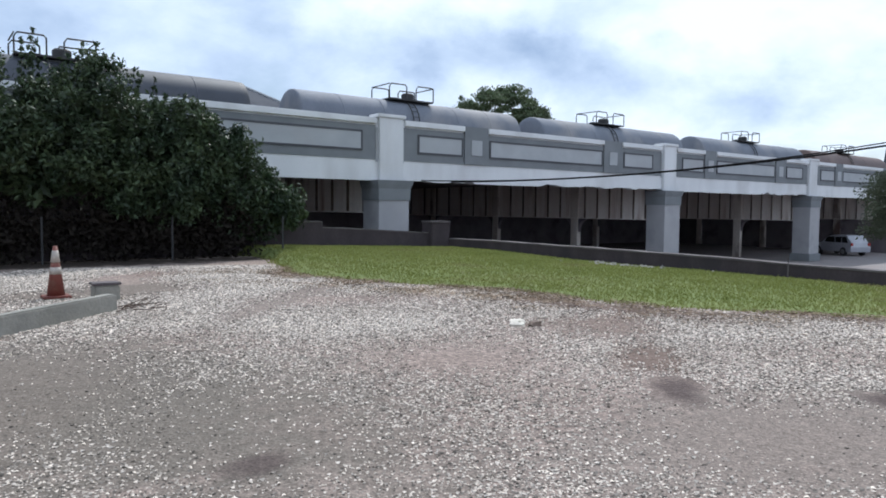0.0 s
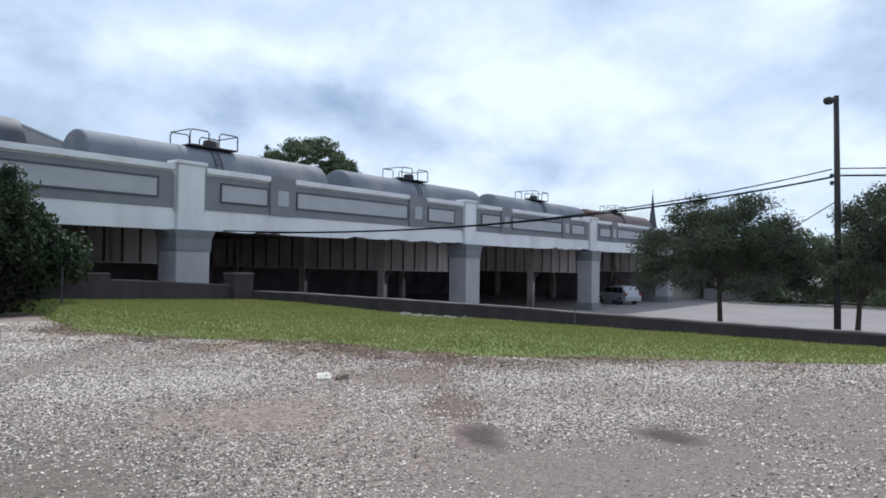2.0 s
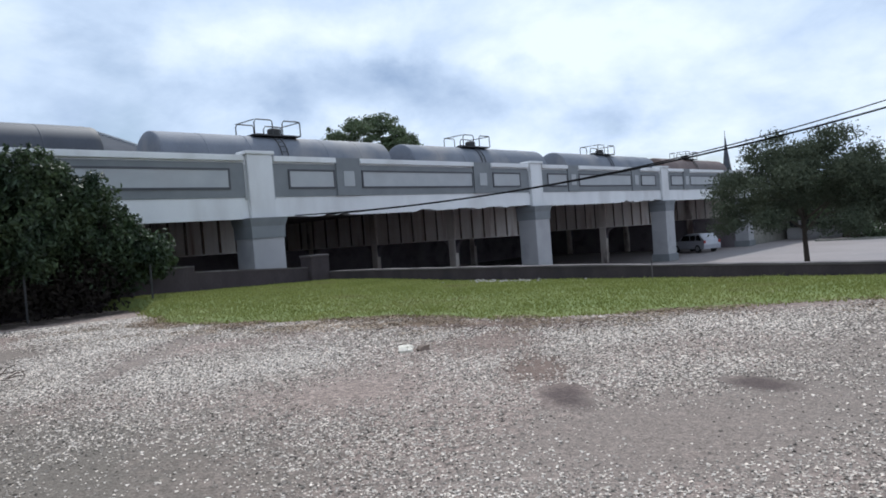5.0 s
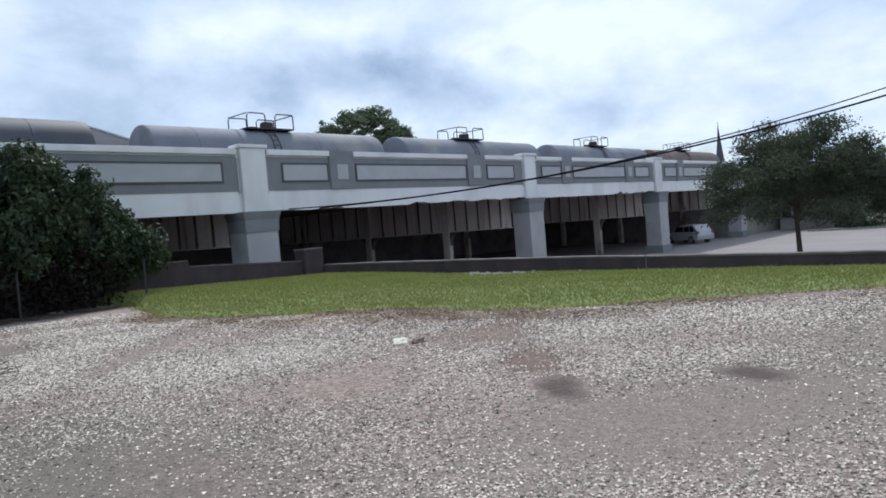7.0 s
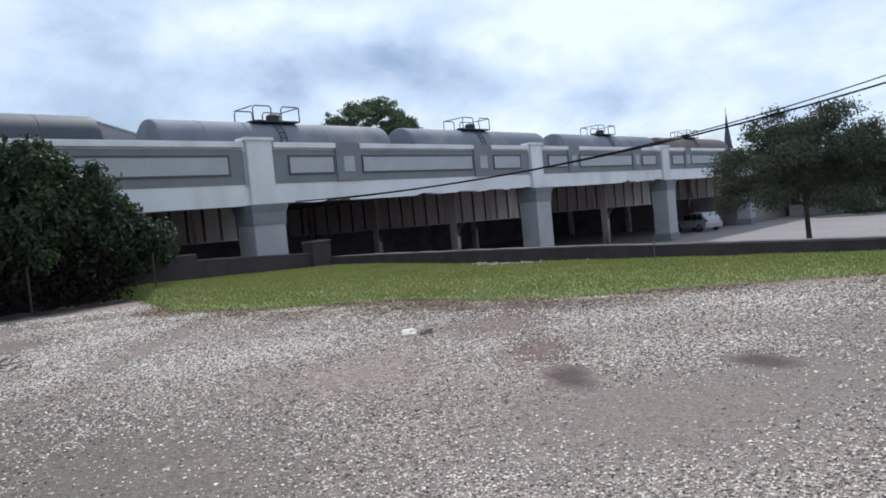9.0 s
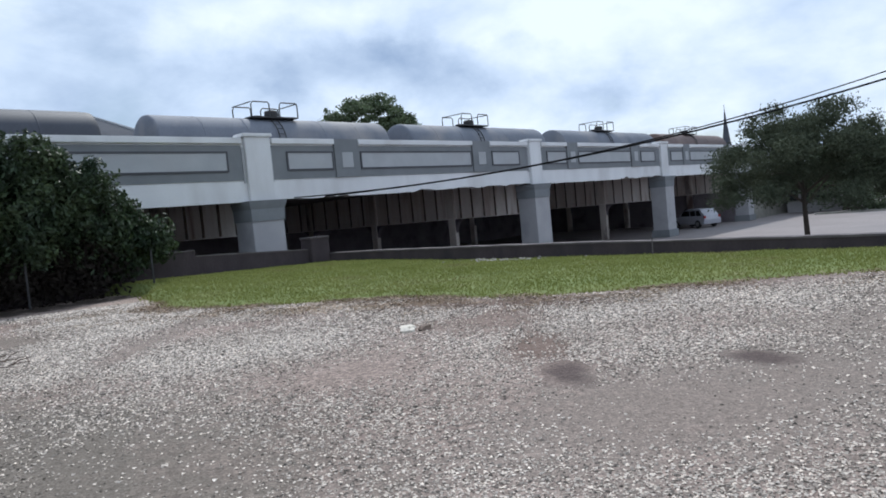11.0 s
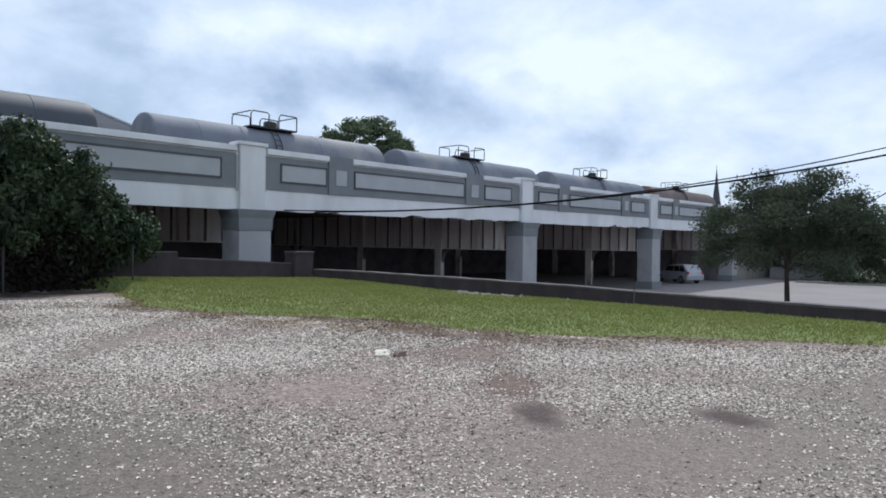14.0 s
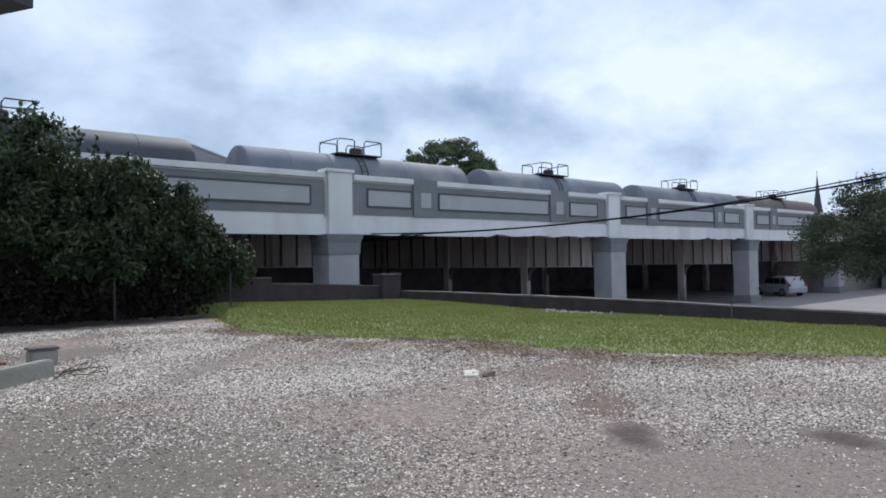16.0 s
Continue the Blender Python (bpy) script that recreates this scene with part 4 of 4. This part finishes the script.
# ---- a silver car on the street ----
def car(at, turn):
    c = thing("car", at, "silver estate car on the pale street", "car")
    c.rotation_euler[2] = radians(turn)

    def shell(outline, half, inset, mat, name, parent):
        bm = bmesh.new()
        a = [bm.verts.new((x, -half + (inset if z > 0.95 else 0), z)) for x, z in outline]
        b = [bm.verts.new((x, half - (inset if z > 0.95 else 0), z)) for x, z in outline]
        bm.faces.new(a)
        bm.faces.new(b[::-1])
        for i in range(len(outline)):
            j = (i + 1) % len(outline)
            bm.faces.new((a[i], a[j], b[j], b[i]))
        bmesh.ops.bevel(bm, geom=list(bm.edges), offset=0.03, segments=2, affect="EDGES")
        return part(name, bm, mat, parent)

    shell([(-2.25, 0.32), (-2.3, 0.62), (-2.2, 0.86), (-1.2, 0.98), (-0.55, 1.5), (0.2, 1.66), (1.6, 1.62), (2.15, 1.05), (2.28, 0.7), (2.22, 0.32)], 0.9, 0.14, CARWHITE, "body", c)
    for s in (-1, 1):
        for x0, x1, x2, x3 in ((-0.98, -0.52, 0.28, 0.28), (0.36, 0.36, 1.05, 1.05), (1.13, 1.13, 1.5, 1.82)):
            bm = bmesh.new()
            y = s * 0.80
            q = [bm.verts.new((x, s * (0.775 if z > 1.2 else 0.785), z)) for x, z in ((x0, 1.04), (x1, 1.48), (x2, 1.52), (x3, 1.04))]
            q2 = [bm.verts.new((v.co.x, s * 0.70, v.co.z)) for v in q]
            bm.faces.new(q)
            bm.faces.new(q2[::-1])
            for i in range(4):
                bm.faces.new((q[i], q[(i + 1) % 4], q2[(i + 1) % 4], q2[i]))
            part("side_window", bm, GLASS, c, "dark glass")
        for x in (-1.42, 1.4):
            w = part("wheel", lathe([(0.28, s * 0.72), (0.34, s * 0.74), (0.34, s * 0.9), (0.28, s * 0.92)], 20, "Y", at=(x, 0, 0.34)), TYRE, c)
            part("rim", lathe([(0.21, s * 0.915), (0.2, s * 0.935), (0.05, s * 0.94)], 14, "Y", at=(x, 0, 0.34)), RIM, w)
        part("headlight", box(-2.30, s * 0.66 - 0.16, 0.66, -2.16, s * 0.66 + 0.16, 0.82, 0.02), LAMPCLEAR, c)
        part("tail_light", box(2.16, s * 0.76 - 0.1, 0.82, 2.27, s * 0.76 + 0.1, 1.05, 0.02), LAMPRED, c)
    part("windscreen", prism([(-1.1, -0.7), (-1.1, 0.7), (-1.07, 0.7), (-1.07, -0.7)], 0, 0.62), GLASS, c).matrix_basis = pose(-0.66, 0, 0.98, 0, 50, 0) @ pose(0.75, 0, 0)


car((61.0, 26.2, STREET_Z), -118)

# ---- far buildings ----
def building(name, x0, y0, x1, y1, z1, mat, roof, label, cols, rows_, rise=3.0, hip=0.0):
    b = thing(name, (0, 0, 0), label, "building")
    part("shell", box(x0, y0, STREET_Z - 0.2, x1, y1, z1), mat, b)
    if hip:
        bm = bmesh.new()
        e = 0.4
        lo = [bm.verts.new(p) for p in ((x0 - e, y0 - e, z1), (x1 + e, y0 - e, z1), (x1 + e, y1 + e, z1), (x0 - e, y1 + e, z1))]
        ym = (y0 + y1) / 2
        hi = [bm.verts.new((x0 + hip, ym, z1 + rise)), bm.verts.new((x1 - hip, ym, z1 + rise))]
        for q in ((lo[0], lo[1], hi[1], hi[0]), (lo[1], lo[2], hi[1]), (lo[2], lo[3], hi[0], hi[1]), (lo[3], lo[0], hi[0]), lo[::-1]):
            bm.faces.new(q)
        part("roof", bm, roof, b)
    else:
        part("roof", box(x0 - 0.15, y0 - 0.15, z1, x1 + 0.15, y1 + 0.15, z1 + 0.25), roof, b)
    for axis, n_ in (("x", cols), ("y", cols)):
        for i in range(n_):
            for j in range(rows_):
                t = (i + 0.5) / n_
                z = STREET_Z + 1.2 + j * 3.2
                if z + 1.5 > z1:
                    continue
                if axis == "x":
                    x = x0 + (x1 - x0) * t
                    w = part("window", box(x - 0.5, y0 - 0.04, z, x + 0.5, y0 + 0.05, z + 1.4), GLASS, b)
                    part("window_sill", box(x - 0.6, y0 - 0.12, z - 0.1, x + 0.6, y0 - 0.0, z), CONCRETE, w)
                else:
                    y = y0 + (y1 - y0) * t
                    w = part("window", box(x0 - 0.04, y - 0.5, z, x0 + 0.05, y + 0.5, z + 1.4), GLASS, b)
                    part("window_sill", box(x0 - 0.12, y - 0.6, z - 0.1, x0, y + 0.6, z), CONCRETE, w)
    return b


warehouse = building("warehouse", -8, 52, 25.5, 64, 8.9, BRICK, ROOFMETAL, "dark roofed warehouse standing behind the railway", 6, 3, hip=3.6)
trim_a, trim_b, trim_c = (-4.4, 58, 11.95), (21.9, 58, 11.95), (25.9, 51.6, 8.95)
part("ridge_cap", tube([trim_a, trim_b, trim_c], 0.11, 6), PALE, warehouse, "pale metal ridge and hip capping")
building("brick_building", 86, 3, 100, 13, 2.6, BRICK, ROOFMETAL, "low brown brick building beyond the car park", 6, 2)
building("stucco_building", 78, 18.5, 90, 23.6, 1.6, STUCCO, ROOFMETAL, "low pale stucco building beside the viaduct", 4, 1)
building("brick_building", 90, -26, 104, -4, 3.4, BRICK, ROOFMETAL, "low brown brick building beyond the car park", 6, 2)
church = thing("church_spire", (187.0, 70.3, STREET_Z), "slim dark pointed church spire far away", "church spire")
part("tower", box(-2.2, -2.2, -0.2, 2.2, 2.2, 12.0), BRICK, church)
part("spire", lathe([(1.7, 12.0), (1.1, 14.5), (0.45, 19.5), (0.06, 23.4)], 8), ROOFMETAL, church)
part("finial", tube([(0, 0, 23.2), (0, 0, 24.4)], 0.06, 6), IRON, church)

# a canopy roof corner over the edge of the lot, on its post
canopy = thing("canopy_roof", (0, 0, 0), "dark grey sloping canopy roof corner on a steel post", "canopy")
CX, CY = 1.14, 5.79
bm = prism([(CX, CY), (-0.3, 8.58), (-2.55, 7.23), (-1.11, 4.44)], 3.40, 3.52)
part("roof_sheet", bm, ROOFMETAL, canopy)
for x, y in ((-1.9, 7.0), (-0.9, 4.9)):
    part("canopy_post", tube([(x, y, -0.1), (x, y, 3.42)], 0.06, 8), IRON, canopy)
cable((CX - 0.02, CY - 0.02, 3.46), (14.0, 30.0, 18.0), 0.2, 0.007, "thin black cable from the canopy roof corner")

stake = thing("marker_stake", (16.62, 8.3, 0), "thin weathered stake beside the retaining wall", "stake")
part("stake_rod", tube([(0, 0, -0.2), (0.01, 0, 0.40)], 0.014, 6), WALLTOP, stake)

rubble_v, rubble_f = [], []
rr = np.random.default_rng(12)
for k in range(90):
    x, y = 16.2 + rr.normal() * 0.35, 12.6 + rr.normal() * 0.8
    if x > 16.85:
        continue
    s = 0.02 + 0.035 * rr.random() ** 2
    z = lawn_height(x, y) + 0.03
    i = len(rubble_v)
    pts = np.array([(1, 1, 0), (1, -1, 0), (-1, -1, 0), (-1, 1, 0), (0.1, 0.2, 0.9)]) * rr.uniform(0.6, 1.2, (5, 3)) * s
    rubble_v += [(x + p[0], y + p[1], z + p[2]) for p in pts]
    rubble_f += [(i, i + 1, i + 4), (i + 1, i + 2, i + 4), (i + 2, i + 3, i + 4), (i + 3, i, i + 4)]
tagged(soup("rubble", rubble_v, rubble_f, CONCRETE), "pale crumbled concrete rubble below the retaining wall", "rubble", kind="stuff")

# dead twigs on the gravel by the kerb's end and along the lawn
tr = random.Random(31)
for k in range(46):
    if k < 14:
        x, y = 2.55 + tr.uniform(-0.25, 0.45), 10.9 + tr.uniform(-0.3, 0.3)
    else:
        t = tr.random()
        x, y = 7.2 + 1.4 * t + tr.uniform(-0.7, 0.3), 12.5 - 7.0 * t + tr.uniform(-0.4, 0.4)
    a, n_ = tr.uniform(-1.5, 1.5), tr.uniform(0.06, 0.2) if k > 13 else tr.uniform(0.15, 0.4)
    up = tr.uniform(0.0, 0.16) if k < 14 else 0.02
    ob = link("twig", tube([(x, y, 0.015), (x + math.cos(a) * n_ * 0.5, y - math.sin(a) * n_ * 0.5, 0.03 + up * 0.6), (x + math.cos(a) * n_, y - math.sin(a) * n_, 0.02 + up)], [0.008, 0.007, 0.004], 5), RUST)
    tagged(ob, "thin dry brown twig lying on the gravel", "twig", "dry twigs")

# ---- grass blades, loose stones and dead twigs ----
g = np.random.default_rng(8)
gv, gf = [], []
while len(gf) < 90000:
    y = g.uniform(-2, 21.4)
    x = g.uniform(6.7, WALL_X - 0.05)
    if x < edge_x(y) + g.normal() * 0.10 - 0.05:
        continue
    far = math.hypot(x, y)
    h = g.uniform(0.03, 0.065) * (1.5 if g.random() < 0.03 else 1)
    a = g.uniform(0, math.pi)
    w = 0.006 + 0.0006 * far
    e_x = edge_x(y)
    step = (WALL_X - 0.02 - e_x) / NX
    z = lawn_height(x, y) - 0.01 if x > e_x + step else max(0.0, -0.03 + (lawn_height(e_x + step, y) + 0.03) * max(0.0, x - e_x) / max(step, 0.01) - 0.01)
    lx, ly = g.normal() * 0.03, g.normal() * 0.03
    i = len(gv)
    gv += [(x - math.cos(a) * w, y - math.sin(a) * w, z), (x + math.cos(a) * w, y + math.sin(a) * w, z), (x + lx, y + ly, z + h)]
    gf.append((i, i + 1, i + 2))
tv, tf = [], []
while len(tf) < 9000:
    y = g.uniform(1.5, 16.5)
    off = abs(g.normal()) * (0.95 if y < 14 else 1.2)
    x = edge_x(y) + 0.1 - off
    if noise.noise((x * 1.1, y * 1.1, 6.0)) < g.uniform(-0.25, 0.45) or y < 4 and g.random() < 0.7:
        continue
    a, s, w = g.uniform(0, 6.28), g.uniform(0.015, 0.05), g.uniform(0.004, 0.014)
    ca, sa = math.cos(a), math.sin(a)
    z = 0.012 + 0.03 * g.random()
    i = len(tv)
    tv += [(x - ca * s, y - sa * s, z), (x + sa * w, y - ca * w, z + 0.012 * g.random()), (x + ca * s, y + sa * s, z + 0.01), (x - sa * w, y + ca * w, z)]
    tf.append((i, i + 1, i + 2, i + 3))
tagged(soup("leaf_litter", tv, tf, LITTER), "brown dry leaf litter and straw beside the lawn", "leaf litter", kind="stuff")
tagged(soup("grass", gv, gf, BLADE), "short green grass blades with dry straw", "grass", kind="stuff")

sv, sf = [], []
CORNERS = np.array([(1, 1, 1), (1, -1, -1), (-1, 1, -1), (-1, -1, 1), (0.2, 0.1, 1.3), (-0.1, 1.3, 0.1)]) * 0.62
FACES = [(0, 4, 5), (4, 3, 5), (3, 2, 5), (2, 0, 5), (0, 1, 4), (1, 3, 4), (1, 2, 3), (0, 2, 1)]
count = 0
while count < 150000:
    bearing = radians(g.uniform(-2, 88))
    dist = 3.0 + 16 * g.random() ** 0.9
    x, y = dist * math.sin(bearing), dist * math.cos(bearing)
    if y > 20.8 or x > edge_x(y) - 0.05 or x > 15:
        continue
    bare = 0.0
    for cx, cy, rx, ry, turn, strength, tone in STAINS_AND_SHADE:
        c_, s_ = math.cos(radians(turn)), math.sin(radians(turn))
        u, v = ((x - cx) * c_ + (y - cy) * s_) / rx, (-(x - cx) * s_ + (y - cy) * c_) / ry
        if u * u + v * v < 1:
            bare = max(bare, (0.3 if tone is STRAW else 1.0 if tone is OIL else 0.92) * min(1, (4 if tone is OIL else 1.4) * (1 - math.hypot(u, v))))
    if g.random() < bare or noise.noise((x * 0.45, y * 0.45, 1.7)) < g.uniform(-0.6, 0.3):
        continue
    s = 0.004 + 0.011 * g.random() ** 3 + 0.0011 * dist
    q = CORNERS * g.uniform(0.6, 1.25, (6, 3)) * s
    a = g.uniform(0, 6.28)
    ca, sa = math.cos(a), math.sin(a)
    i = len(sv)
    sv += [(x + p[0] * ca - p[1] * sa, y + p[0] * sa + p[1] * ca, 0.2 * s + p[2] * 0.42) for p in q]
    sf += [tuple(i + k for k in f) for f in FACES]
    count += 1
tagged(soup("loose_gravel", sv, sf, STONE), "loose pale limestone gravel stones", "gravel", kind="stuff")
